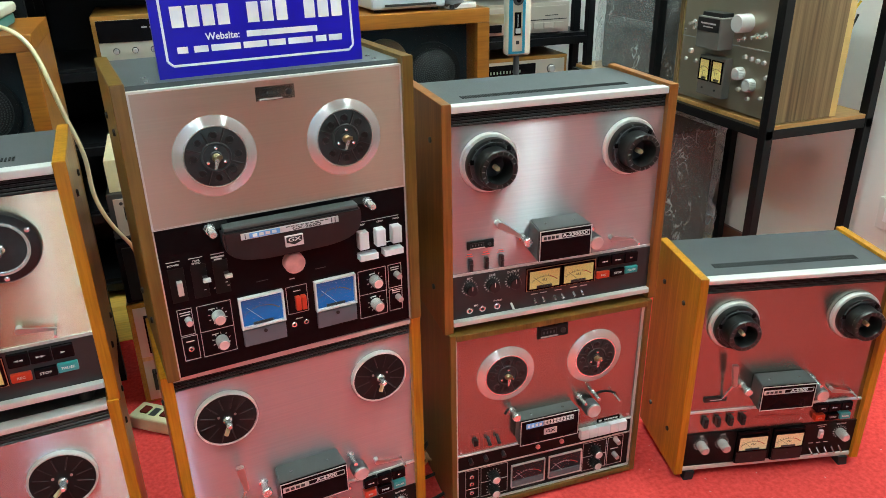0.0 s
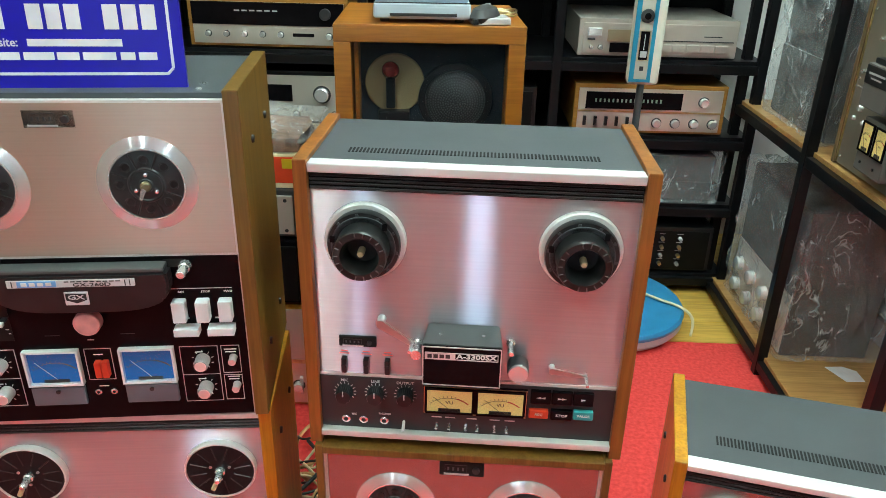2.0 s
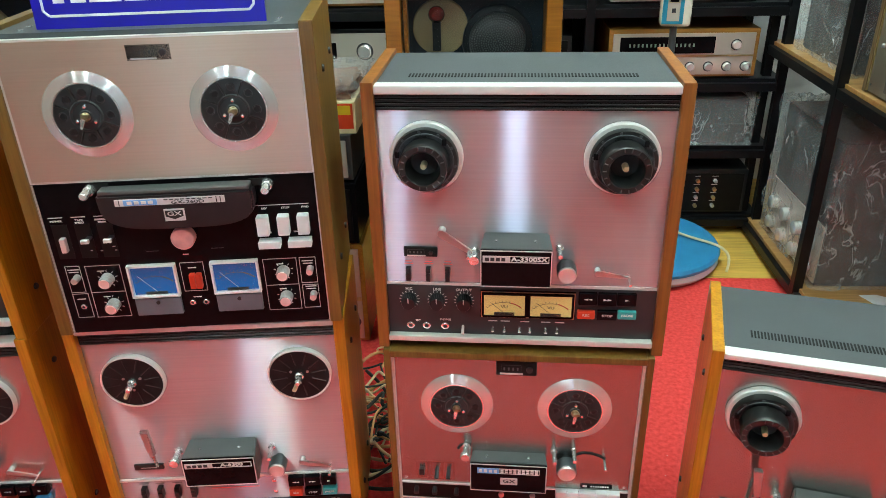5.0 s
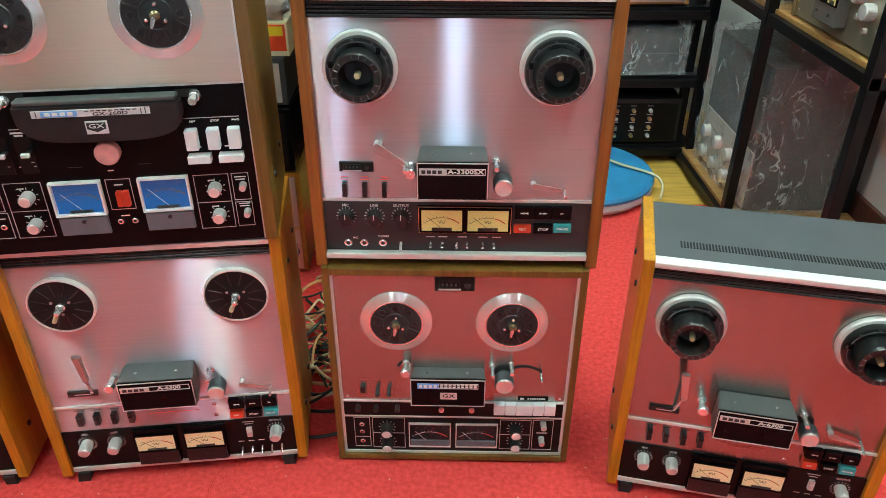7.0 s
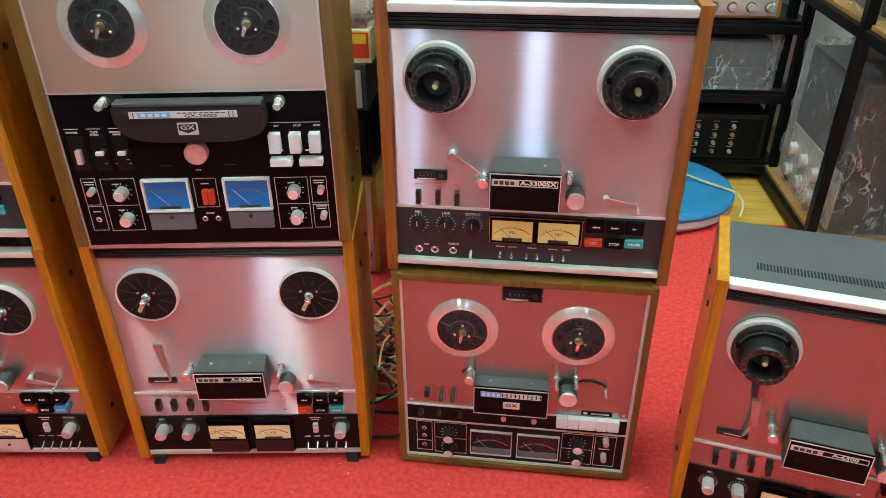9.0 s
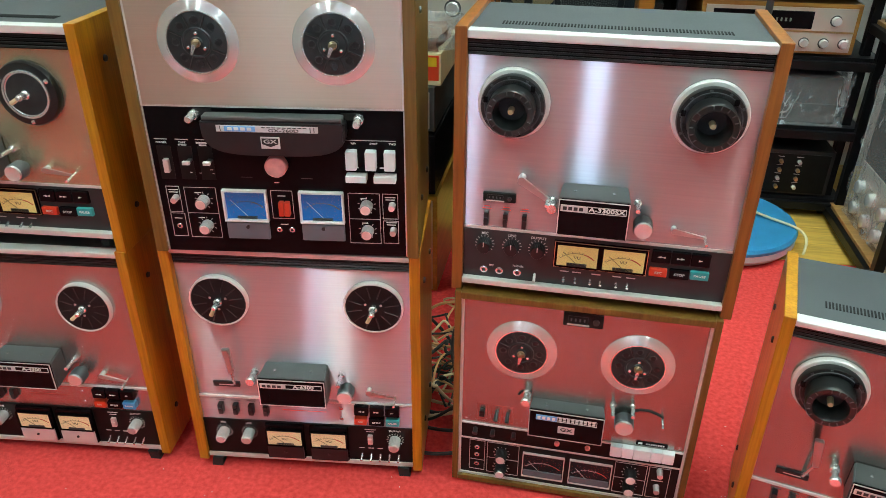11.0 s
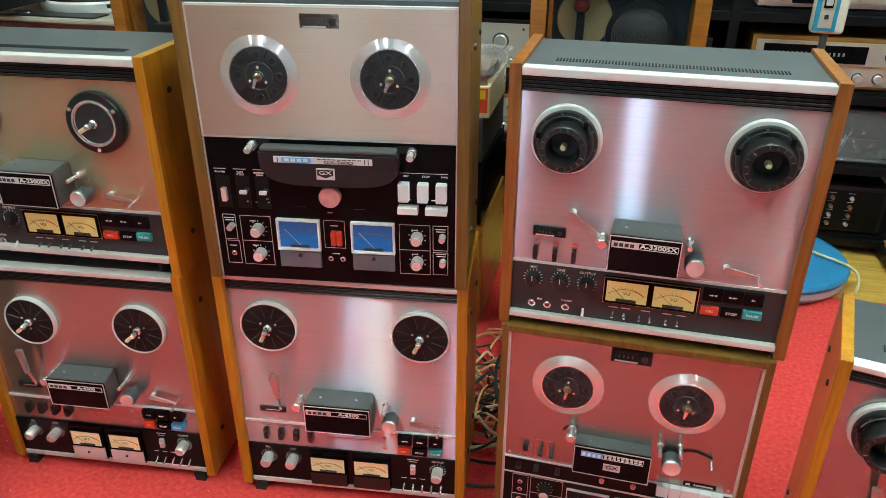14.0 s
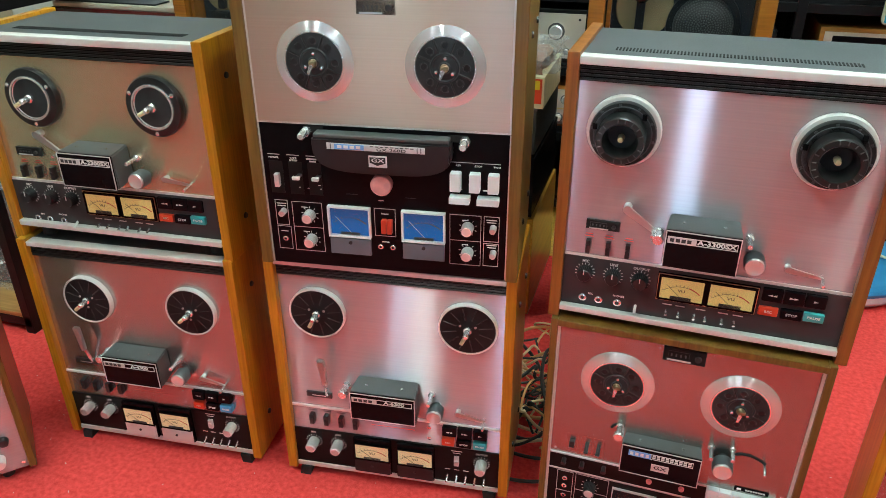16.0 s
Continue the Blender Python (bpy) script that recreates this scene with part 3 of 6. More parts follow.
def reel_table_wide(parent, x, z, r=0.059, rin=0.044, angle=-110):
    """Broad bright turned ring round a dark clamping hub."""
    t = part("reel_table", lathe([(r, 0), (r, -0.003), (r * 0.97, -0.0045), (rin * 1.04, -0.008), (rin * 1.01, -0.008), (rin, -0.005)], x, z, 64), TURNED, parent, "broad turned aluminium ring", True)
    part("inner_rim", lathe([(rin * 1.01, -0.005), (rin * 1.01, -0.0095), (rin * 0.975, -0.0095), (rin * 0.97, -0.005)], x, z, 56), CHROME, t, "thin bright rim", True)
    p = part("hub", lathe([(rin * 0.97, -0.004), (rin * 0.96, -0.0085), (rin * 0.90, -0.0092), (rin * 0.50, -0.0092), (rin * 0.47, -0.0112), (rin * 0.43, -0.0112), (rin * 0.40, -0.0098), (rin * 0.2, -0.0105), (rin * 0.17, -0.0125), (0, -0.0125)], x, z, 48), FELT, t, "dark grey moulded hub", True)
    for k in range(8):
        a = 2 * math.pi * k / 8 + math.pi / 2
        part("pocket", lathe([(0.0062, -0.009), (0.0058, -0.0106), (0.0046, -0.0106), (0.0042, -0.0094), (0, -0.0094)], x + rin * 0.70 * math.cos(a), z + rin * 0.70 * math.sin(a), 14), BLACK_PLASTIC, p, smooth=True)
        if k not in (2, 6):
            a += math.pi / 8
            c, s = math.cos(a), math.sin(a)
            part("divider", rod((x + rin * 0.47 * c, -0.0094, z + rin * 0.47 * s), (x + rin * 0.93 * c, -0.0094, z + rin * 0.93 * s), 0.0013, 6), HUB_BLACK, p)
    for a in (1.5, 3.6, 5.7):
        part("pin", lathe([(0.0026, -0.010), (0.0022, -0.0135), (0, -0.014)], x + rin * 0.31 * math.cos(a), z + rin * 0.31 * math.sin(a), 10), CHROME, p)
    sp = part("spindle", lathe([(0.0062, -0.012), (0.0062, -0.016), (0.0042, -0.018), (0.0036, -0.022), (0, -0.0225)], x, z, 16), BRONZE, t, smooth=True)
    part("nut", box(x - 0.0005, x + 0.007, -0.022, -0.017, z - 0.001, z + 0.0045, 0.001), BRONZE, sp)
    bm = bmesh.new()
    for k in range(6):
        d = 0.003 + 0.0020 * k
        lathe([(0.0030 - 0.0002 * k, -0.022), (0.0030 - 0.0002 * k, -0.0232)], x + math.cos(math.radians(angle)) * d, z + math.sin(math.radians(angle)) * d, 10, bm=bm)
    part("spring", bm, CHROME, sp)


def paddle(a, b, ra, rb, y0, y1):
    """A flat arm with round ends that narrows from a to b."""
    d = math.atan2(b[1] - a[1], b[0] - a[0])
    pts = [(a[0] + ra * math.cos(d + math.pi / 2 + math.pi * k / 8), a[1] + ra * math.sin(d + math.pi / 2 + math.pi * k / 8)) for k in range(9)]
    pts += [(b[0] + rb * math.cos(d - math.pi / 2 + math.pi * k / 8), b[1] + rb * math.sin(d - math.pi / 2 + math.pi * k / 8)) for k in range(9)]
    return prism(pts, y0, y1)


def tape_path(parent, arm_tip, arm_end, roller, post, pinch, guide0, guide1, pr=0.0145, black_roller=False):
    """Tension arm, rollers, capstan knob and the thin guide arm."""
    if arm_tip:
        a = part("tension_arm", paddle(arm_tip, arm_end, 0.0060, 0.0034, -0.0165, -0.0125), GREY_METAL, parent)
        part("arm_pin", rod((arm_end[0], -0.004, arm_end[1]), (arm_end[0], -0.034, arm_end[1] - 0.002), 0.0026, 10), CHROME, a, smooth=True)
        part("arm_pivot", lathe([(0.006, 0), (0.006, -0.012), (0.004, -0.016), (0, -0.016)], arm_tip[0], arm_tip[1], 16), SATIN, a, smooth=True)
    if roller:
        g = part("guide_roller", lathe([(0.0075, 0), (0.0075, -0.004), (0.005, -0.006), (0.005, -0.022), (0.0085, -0.024), (0.0085, -0.030), (0.007, -0.032), (0, -0.032)], roller[0], roller[1], 20), CHROME, parent, smooth=True)
    if post:
        part("capstan", lathe([(0.006, 0), (0.006, -0.006), (0.0034, -0.008), (0.0034, -0.034), (0, -0.034)], post[0], post[1], 16), CHROME, parent, smooth=True)
    k = part("pinch_roller", lathe([(0.008, 0), (0.008, -0.008), (pr, -0.010), (pr, -0.028), (pr * 0.96, -0.030), (pr * 0.9, -0.031)], pinch[0], pinch[1], 32), GREY_TOP, parent, smooth=True)
    part("cap", lathe([(pr * 0.92, -0.0295), (pr * 0.92, -0.033), (pr * 0.84, -0.0345), (pr * 0.3, -0.0335), (0, -0.0335)], pinch[0], pinch[1], 32), TURNED, k, smooth=True)
    if guide0:
        a = part("guide_arm", paddle(guide0, guide1, 0.0046, 0.0017, -0.0125, -0.0098), GREY_METAL, parent)
        part("arm_pivot", lathe([(0.0045, 0), (0.0045, -0.009), (0, -0.0105)], guide0[0], guide0[1], 14), SATIN, a, smooth=True)
        part("arm_pin", rod((guide1[0], -0.002, guide1[1]), (guide1[0], -0.030, guide1[1] - 0.003), 0.0022, 10), CHROME, a, smooth=True)


def head_cover(parent, x0, x1, z0, z1, depth, text, lean=0.012, blue=False):
    """Boxy cover with a grey top, a sunk black front and a nameplate."""
    bm = bmesh.new()
    b = [(x0 + 0.004, 0, z1 + lean), (x1 - 0.004, 0, z1 + lean), (x1 - 0.002, 0, z0 + 0.004), (x0 + 0.002, 0, z0 + 0.004)]
    f = [(x0, -depth, z1), (x1, -depth, z1), (x1, -depth + 0.004, z0), (x0, -depth + 0.004, z0)]
    vb, vf = [bm.verts.new(p) for p in b], [bm.verts.new(p) for p in f]
    bm.faces.new(vf), bm.faces.new(vb)
    for i in range(4):
        bm.faces.new((vb[i], vb[(i + 1) % 4], vf[(i + 1) % 4], vf[i]))
    bmesh.ops.bevel(bm, geom=bm.edges[:], offset=0.002, segments=2, affect="EDGES")
    c = part("head_cover", bm, GREY_HEAD, parent, "dark grey boxy head cover")
    y = -depth - 0.0006
    p = part("front_plate", box(x0 + 0.001, x1 - 0.001, y - 0.0015, y + 0.0025, z0 + 0.001, z1 - 0.001, 0.001), BLACK_GLOSS, c)
    part("edge_line", frame_box(x0 + 0.001, x1 - 0.001, z0 + 0.001, z1 - 0.001, 0.0013, y - 0.0022, y - 0.001), SILVER_PRINT, c)
    w, h = x1 - x0, z1 - z0
    zc = z1 - h * 0.24
    if blue:
        part("nameplate", box(x0 + w * 0.10, x0 + w * 0.38, y - 0.0026, y - 0.0014, zc - h * 0.09, zc + h * 0.09), SIGN_BLUE_PALE, c)
        bars([(x0 + w * (0.14 + 0.065 * k), zc, w * 0.04, h * 0.1) for k in range(4)], y - 0.0026, WHITE_PRINT, c, "logo_mark")
        part("name_rim", frame_box(x0 + w * 0.38, x0 + w * 0.9, zc - h * 0.09, zc + h * 0.09, 0.0008, y - 0.0024, y - 0.0014), SILVER_PRINT, c)
        bars([(x0 + w * (0.42 + 0.055 * k), zc + s * h * 0.035, w * 0.04, h * 0.05) for k in range(9) for s in (-1, 1)], y - 0.0015, WHITE_PRINT, c)
        part("badge", box(x0 + w * 0.4, x0 + w * 0.62, y - 0.0024, y - 0.0014, z0 + h * 0.28, z0 + h * 0.52, 0.0004), SILVER_PRINT, c)
        lettering("GX", x0 + w * 0.51, y - 0.0026, z0 + h * 0.41, h * 0.17, INK, c, 1.4)
    else:
        part("nameplate", box(x0 + w * 0.04, x0 + w * 0.41, y - 0.0026, y - 0.0014, zc - h * 0.085, zc + h * 0.085), SILVER_PRINT, c)
        bars([(x0 + w * (0.10 + 0.075 * k), zc, w * 0.055, h * 0.09) for k in range(4)], y - 0.0026, CHARCOAL, c, "logo_mark")
        part("name_rim", frame_box(x0 + w * 0.41, x0 + w * 0.95, zc - h * 0.085, zc + h * 0.085, 0.0009, y - 0.0024, y - 0.0014), SILVER_PRINT, c)
        lettering(text, x0 + w * 0.68, y - 0.0018, zc, h * 0.155, WHITE_PRINT, c, 1.3, bold=0.03)
    for fx in (0.22, 0.76):
        part("screw", lathe([(0.0024, 0), (0.0024, 0.0012), (0, 0.0015)], x0 + w * fx, 0, 12, "z", -depth * 0.55, None), CHROME, c)
        c.children[-1].location.z = z1 + lean * 0.55
    return c


SIGN_BLUE_PALE = material("pale_blue_plate", (0.18, 0.42, 0.80), 0.4)


def slot_row(parent, x0, x1, y0, y1, z, pitch=0.0046):
    bm = bmesh.new()
    x = x0
    while x < x1:
        box(x, x + pitch * 0.52, y0, y1, z - 0.001, z + 0.0004, bm=bm)
        x += pitch
    part("slotted_vent", bm, HOLE, parent)["kind"] = "stuff"


def ridged_band(parent, w, z0, z1):
    p = part("ridged_band", box(0, w, -0.001, 0.006, z0, z1), BLACK, parent, "black ridged band")
    for k in range(4):
        z = z0 + (z1 - z0) * (k + 0.6) / 4.4
        part("ridge", box(0.001, w - 0.001, -0.004, -0.0008, z - 0.0014, z + 0.0014, 0.0008, 1), BLACK_PLASTIC, p)


def counter(parent, x0, x1, z0, z1):
    c = part("tape_counter", box(x0, x1, -0.005, 0, z0, z1, 0.0012), HOLE, parent)
    w, h = x1 - x0, z1 - z0
    part("window", frame_box(x0 + w * 0.12, x0 + w * 0.62, z0 + h * 0.2, z0 + h * 0.8, 0.0006, -0.0056, -0.0048), CHARCOAL, c)
    bars([(x0 + w * (0.2 + 0.11 * k), z0 + h * 0.5, w * 0.04, h * 0.22) for k in range(4)], -0.0052, GREY_TOP, c, "digit_strip")
    part("lower_lip", box(x0 + w * 0.1, x0 + w * 0.66, -0.0066, -0.005, z0 + h * 0.1, z0 + h * 0.2), SATIN, c)
    part("reset_knob", lathe([(h * 0.2, -0.005), (h * 0.2, -0.009), (0, -0.0095)], x0 + w * 0.82, z0 + h * 0.5, 16), CHARCOAL, c, smooth=True)


def deck_case(root, w, z0, z1, depth, woodmat, wt=0.017, top=GREY_TOP, over=0.006, bolts=True, ribbed=True, proud=0.012, low=0.0):
    """Wooden cheeks, the steel case between them and its slotted top."""
    side_panel(root, -wt, 0, -proud, depth, low, z1 + over, woodmat, bolts, -1)
    side_panel(root, w, w + wt, -proud, depth, low, z1 + over, woodmat, bolts, 1)
    c = part("case", box(0, w, 0.006, depth - 0.004, z0 + 0.002, z1 - 0.0005), top, root, "dark grey painted steel case")
    return c


def small_deck(name, at, w, reels, label, text, honey, lean_meters=False, hgt=0.400, warm=False, foot=0.015, shift=0.0, hx=0.0, hz=0.0, xs=(0.0685, 0.336), zc=0.3005):
    """Tape deck with a single silver plate over a dark control strip."""
    r = thing(name, label, "tape deck", "reel-to-reel tape decks", at)
    case = deck_case(r, w, foot, foot + hgt, 0.205, honey)
    f = foot
    g = f + shift
    slot_row(case, w * 0.10, w * 0.885, 0.046, 0.064, f + hgt)
    part("top_trim", box(0, w, -0.010, 0.012, f + hgt - 0.0105, f + hgt + 0.0015, 0.002), SATIN_TRIM, r, "bright metal trim strip")
    ridged_band(r, w, f + hgt - 0.034, f + hgt - 0.011)
    part("front_plate", box(0, w, 0.0, 0.005, g + 0.098, f + hgt - 0.034), BRUSHED_WARM if warm else BRUSHED, r, "brushed aluminium front plate")
    part("plate_edge", box(0, w, -0.0016, 0.003, g + 0.094, g + 0.0985), SATIN_TRIM, r)
    cp = part("control_panel", box(0, w, -0.003, 0.005, f + 0.009, g + 0.094), CHARCOAL, r, "charcoal control strip")
    part("bottom_trim", box(0, w, -0.014, 0.01, f - 0.001, f + 0.009, 0.002), SATIN_TRIM, r, "bright metal trim strip")
    for x in xs:
        reels(r, x, f + zc) if reels is reel_adapter else reels(r, x, f + zc, angle=-150)
    counter(r, 0.029, 0.079, g + 0.144, g + 0.159)
    for x in (0.035, 0.065, 0.094):
        slide_switch(r, x, g + 0.115)
    bars([(x + d, g + 0.134, 0.010, 0.0012) for x in (0.035, 0.065, 0.094) for d in (0,)] + [(x, g + 0.130, 0.014, 0.0012) for x in (0.035, 0.065, 0.094)], -0.0002, RED_LINE, r)
    tape_path(r, (0.087, g + 0.187), (0.127, g + 0.160), (0.135 + hx, g + 0.153 + hz), (0.258 + hx, g + 0.163 + hz), (0.269 + hx, g + 0.133 + hz), (0.315, g + 0.126), (0.360, g + 0.120))
    head_cover(r, 0.1445 + hx, 0.2465 + hx, g + 0.122 + hz, g + 0.182 + hz, 0.050, text, 0.003)
    kz = g + 0.069
    for x, word in ((0.034, "MIC"), (0.077, "LINE"), (0.118, "OUTPUT")):
        k = knob(r, x, kz, 0.0115, 0.016, BLACK_PLASTIC, -0.003, cap=None)
        part("pointer", box(x - 0.0006, x + 0.0006, -0.0196, -0.0188, kz + 0.002, kz + 0.0105), WHITE_PRINT, k)
        d = dial_marks(r, x, kz, 0.0125)
        d.location.y = -0.003
        lettering(word, x, -0.0032, kz + 0.0185, 0.0062, WHITE_PRINT, r)
    for x in (0.034, 0.059, 0.088):
        j = jack(r, x, g + 0.022, 0.0062)
    lettering("MIC", 0.046, -0.0032, g + 0.031, 0.0045, WHITE_PRINT, r)
    lettering("PHONES", 0.089, -0.0032, g + 0.034, 0.0045, WHITE_PRINT, r)
    toggle(r, 0.116, g + 0.024, 0.016, 0.5, WHITE_PRINT, 0.002)
    mp = part("meter_panel", box(0.143, 0.286, -0.006, -0.002, g + 0.042, g + 0.089, 0.001), BLACK_GLOSS, r)
    part("gold_rim", frame_box(0.144, 0.285, g + 0.043, g + 0.088, 0.001, -0.0068, -0.0058), BRASS, mp)
    for x0 in (0.1465, 0.2165):
        meter(mp, x0, x0 + 0.066, g + 0.045, g + 0.086, METER_CREAM, BLACK_GLOSS, CHARCOAL, 0.0022, True, True, 0.16, 0.004, base=-0.0058)
    for x in (0.162, 0.180, 0.203, 0.219, 0.243, 0.260):
        toggle(r, x, g + 0.025, 0.011, 0.5, CHROME, 0.0018)
    bars([(x, g + 0.0345, 0.014, 0.0016) for x in (0.162, 0.181, 0.211, 0.243, 0.264)], -0.0031, WHITE_PRINT, r)
    for k, mk in enumerate(((2, -1), (2, 1), (1, 1))):
        x0 = 0.290 + 0.0287 * k
        button(r, x0, x0 + 0.0275, g + 0.069, g + 0.090, BLACK_GLOSS, mk)
    button(r, 0.289, 0.3155, g + 0.0455, g + 0.059, RED_BUTTON, "REC", 0.009)
    button(r, 0.319, 0.348, g + 0.0445, g + 0.060, BLACK_GLOSS, "STOP", 0.009)
    button(r, 0.3495, 0.3765, g + 0.0465, g + 0.0605, TEAL_BUTTON, "PAUSE", 0.009)
    for x, z in ((0.007, 0.078), (0.007, 0.025), (w - 0.008, 0.078), (w - 0.008, 0.025)):
        screw(r, x, f + z, 0.0045, BLACK_PLASTIC)
    for x in (0.03, w - 0.03):
        for y in (0.02, 0.18):
            part("foot", lathe([(0.011, 0.0), (0.012, 0.002), (0.012, foot - 0.001)], x, 0, 18, "z", y), RUBBER, r)
    return r


def big_deck(name, at, w, reels, label, text, woodmat, foot, blue=TEAL_BUTTON, pale_lip=False, angle=-115, xs=(0.068, 0.321), zc=0.356, ht=0.442, plate=None):
    """Tall tape deck with a stepped silver plate over long-stemmed knobs."""
    r = thing(name, label, "tape deck", "reel-to-reel tape decks", at)
    f = foot
    low = max(0.004, f - 0.035)
    deck = deck_case(r, w, f, f + ht, 0.195, woodmat, low=f - 0.003)
    slot_row(deck, w * 0.10, w * 0.885, 0.046, 0.064, f + ht)
    part("top_trim", box(0, w, -0.010, 0.012, f + ht - 0.008, f + ht + 0.0015, 0.002), SATIN_TRIM, r, "bright metal trim strip")
    ridged_band(r, w, f + ht - 0.031, f + ht - 0.008)
    part("front_plate", box(0, w, 0.0, 0.005, f + 0.150, f + ht - 0.031), plate or BRUSHED, r, "brushed aluminium front plate")
    part("plate_edge", box(0, w, -0.003, 0.002, f + 0.1455, f + 0.1505, 0.001), SATIN_TRIM, r)
    part("switch_plate", box(0, w, -0.0015, 0.005, f + 0.094, f + 0.1455), plate or BRUSHED, r, "brushed aluminium switch plate")
    part("control_panel", box(0, w, -0.004, 0.005, f + 0.009, f + 0.094), BLACK, r, "black control strip")
    part("bottom_trim", box(0, w, -0.007, 0.01, f + 0.001, f + 0.011, 0.002), SATIN_TRIM, r, "bright metal trim strip")
    for x in xs:
        reels(r, x, f + zc) if reels is reel_adapter else reels(r, x, f + zc, angle=angle)
    slot = part("lever_slot", box(0.031, 0.079, -0.004, 0.001, f + 0.173, f + 0.184, 0.001), BLACK_PLASTIC, r)
    bars([(0.055, f + 0.178, 0.026, 0.0016)], -0.0042, SATIN, slot)
    lv = part("tension_lever", rod((0.070, -0.004, f + 0.182), (0.077, -0.024, f + 0.226), 0.003, 10), CHROME, r, smooth=True)
    part("grip", prism([(0.066, f + 0.276), (0.079, f + 0.276), (0.082, f + 0.226), (0.074, f + 0.223)], -0.030, -0.021, 0.0015), GREY_METAL, lv)
    tape_path(r, None, None, (0.109, f + 0.209), (0.262, f + 0.212), (0.2715, f + 0.186), (0.309, f + 0.181), (0.355, f + 0.172))
    head_cover(r, 0.127, 0.243, f + 0.172, f + 0.231, 0.044, text, 0.003)
    for x in (0.039, 0.066, 0.094, 0.121):
        slide_switch(r, x, f + 0.124, 0.0085, 0.022, 0.012)
        bars([(x, f + 0.140, 0.016, 0.0012)], -0.0017, CHARCOAL, r)
    part("arrow_line", box(0.150, 0.230, -0.0021, -0.0015, f + 0.1225, f + 0.1235), RED_LINE, r)
    for z in (0.133, 0.108):
        screw(r, 0.256, f + z, 0.0042)
    for k, mk in enumerate(((2, -1), (2, 1), (1, 1))):
        x0 = 0.2815 + 0.0275 * k
        button(r, x0, x0 + 0.025, f + 0.1275, f + 0.1475, BLACK_GLOSS, mk, 0.012)
    button(r, 0.281, 0.303, f + 0.106, f + 0.121, RED_BUTTON, "REC", 0.013)
    button(r, 0.307, 0.334, f + 0.106, f + 0.121, BLACK_GLOSS, "STOP", 0.013)
    button(r, 0.337, 0.361, f + 0.106, f + 0.121, blue, "PAUSE", 0.013)
    for x, z, word in ((0.037, 0.066, "MIC"), (0.084, 0.066, "LINE"), (0.352, 0.066, "OUTPUT")):
        k = knob(r, x, f + z, 0.0100, 0.024, KNOB_METAL, -0.004, cap=TURNED)
        d = dial_marks(r, x, f + z, 0.0125)
        d.location.y = -0.004
        lettering(word, x, -0.0043, f + z + 0.021, 0.0055, WHITE_PRINT, r)
    for x0 in (0.117, 0.198):
        m = part("meter_housing", box(x0 - 0.002, x0 + 0.069, -0.011, -0.003, f + 0.012, f + 0.092, 0.002), BLACK_GLOSS, r)
        meter(m, x0, x0 + 0.067, f + 0.044, f + 0.083, METER_PALE, BLACK_GLOSS, CHARCOAL, 0.002, True, True, 0.14, 0.004, base=-0.0112)
        lip = part("lower_lip", box(x0, x0 + 0.067, -0.0145, -0.0105, f + 0.014, f + 0.043, 0.001), SATIN_TRIM if pale_lip else BLACK_PLASTIC, m, "pale lip" if pale_lip else "")
        part("zero_screw", lathe([(0.0025, 0), (0.0025, -0.002), (0, -0.002)], x0 + 0.033, f + 0.030, 12, "y", -0.0145), BLACK_PLASTIC if pale_lip else CHARCOAL, m)
    slide_switch(r, 0.307, f + 0.066, 0.009, 0.020, 0.010, SATIN)
    bars([(0.307, f + 0.088, 0.020, 0.0015), (0.307, f + 0.083, 0.014, 0.0012)], -0.0041, WHITE_PRINT, r)
    for x in (0.290, 0.307, 0.324, 0.341, 0.358):
        toggle(r, x, f + 0.028, 0.016, 0.5, CHROME, 0.0018)
    bars([(x, f + 0.042, 0.010, 0.0013) for x in (0.290, 0.307, 0.324)], -0.0041, WHITE_PRINT, r)
    for x in (0.018, w - 0.018):
        side = -1 if x < 0.1 else 1
        part("foot", prism([(x - 0.010, f + 0.0015), (x + 0.010, f + 0.0015), (x + 0.010 + 0.003 * side, 0.0), (x - 0.010 + 0.003 * side, 0.0)], -0.012, 0.05), RUBBER, r)
        part("foot", box(x - 0.010, x + 0.010, 0.15, 0.185, 0.0, f + 0.0015, 0.003), RUBBER, r)
    return r


def outline_box(bm, x0, x1, z0, z1, w=0.0007, y=-0.0006):
    frame_box(x0, x1, z0, z1, w, y, 0.0, bm=bm)


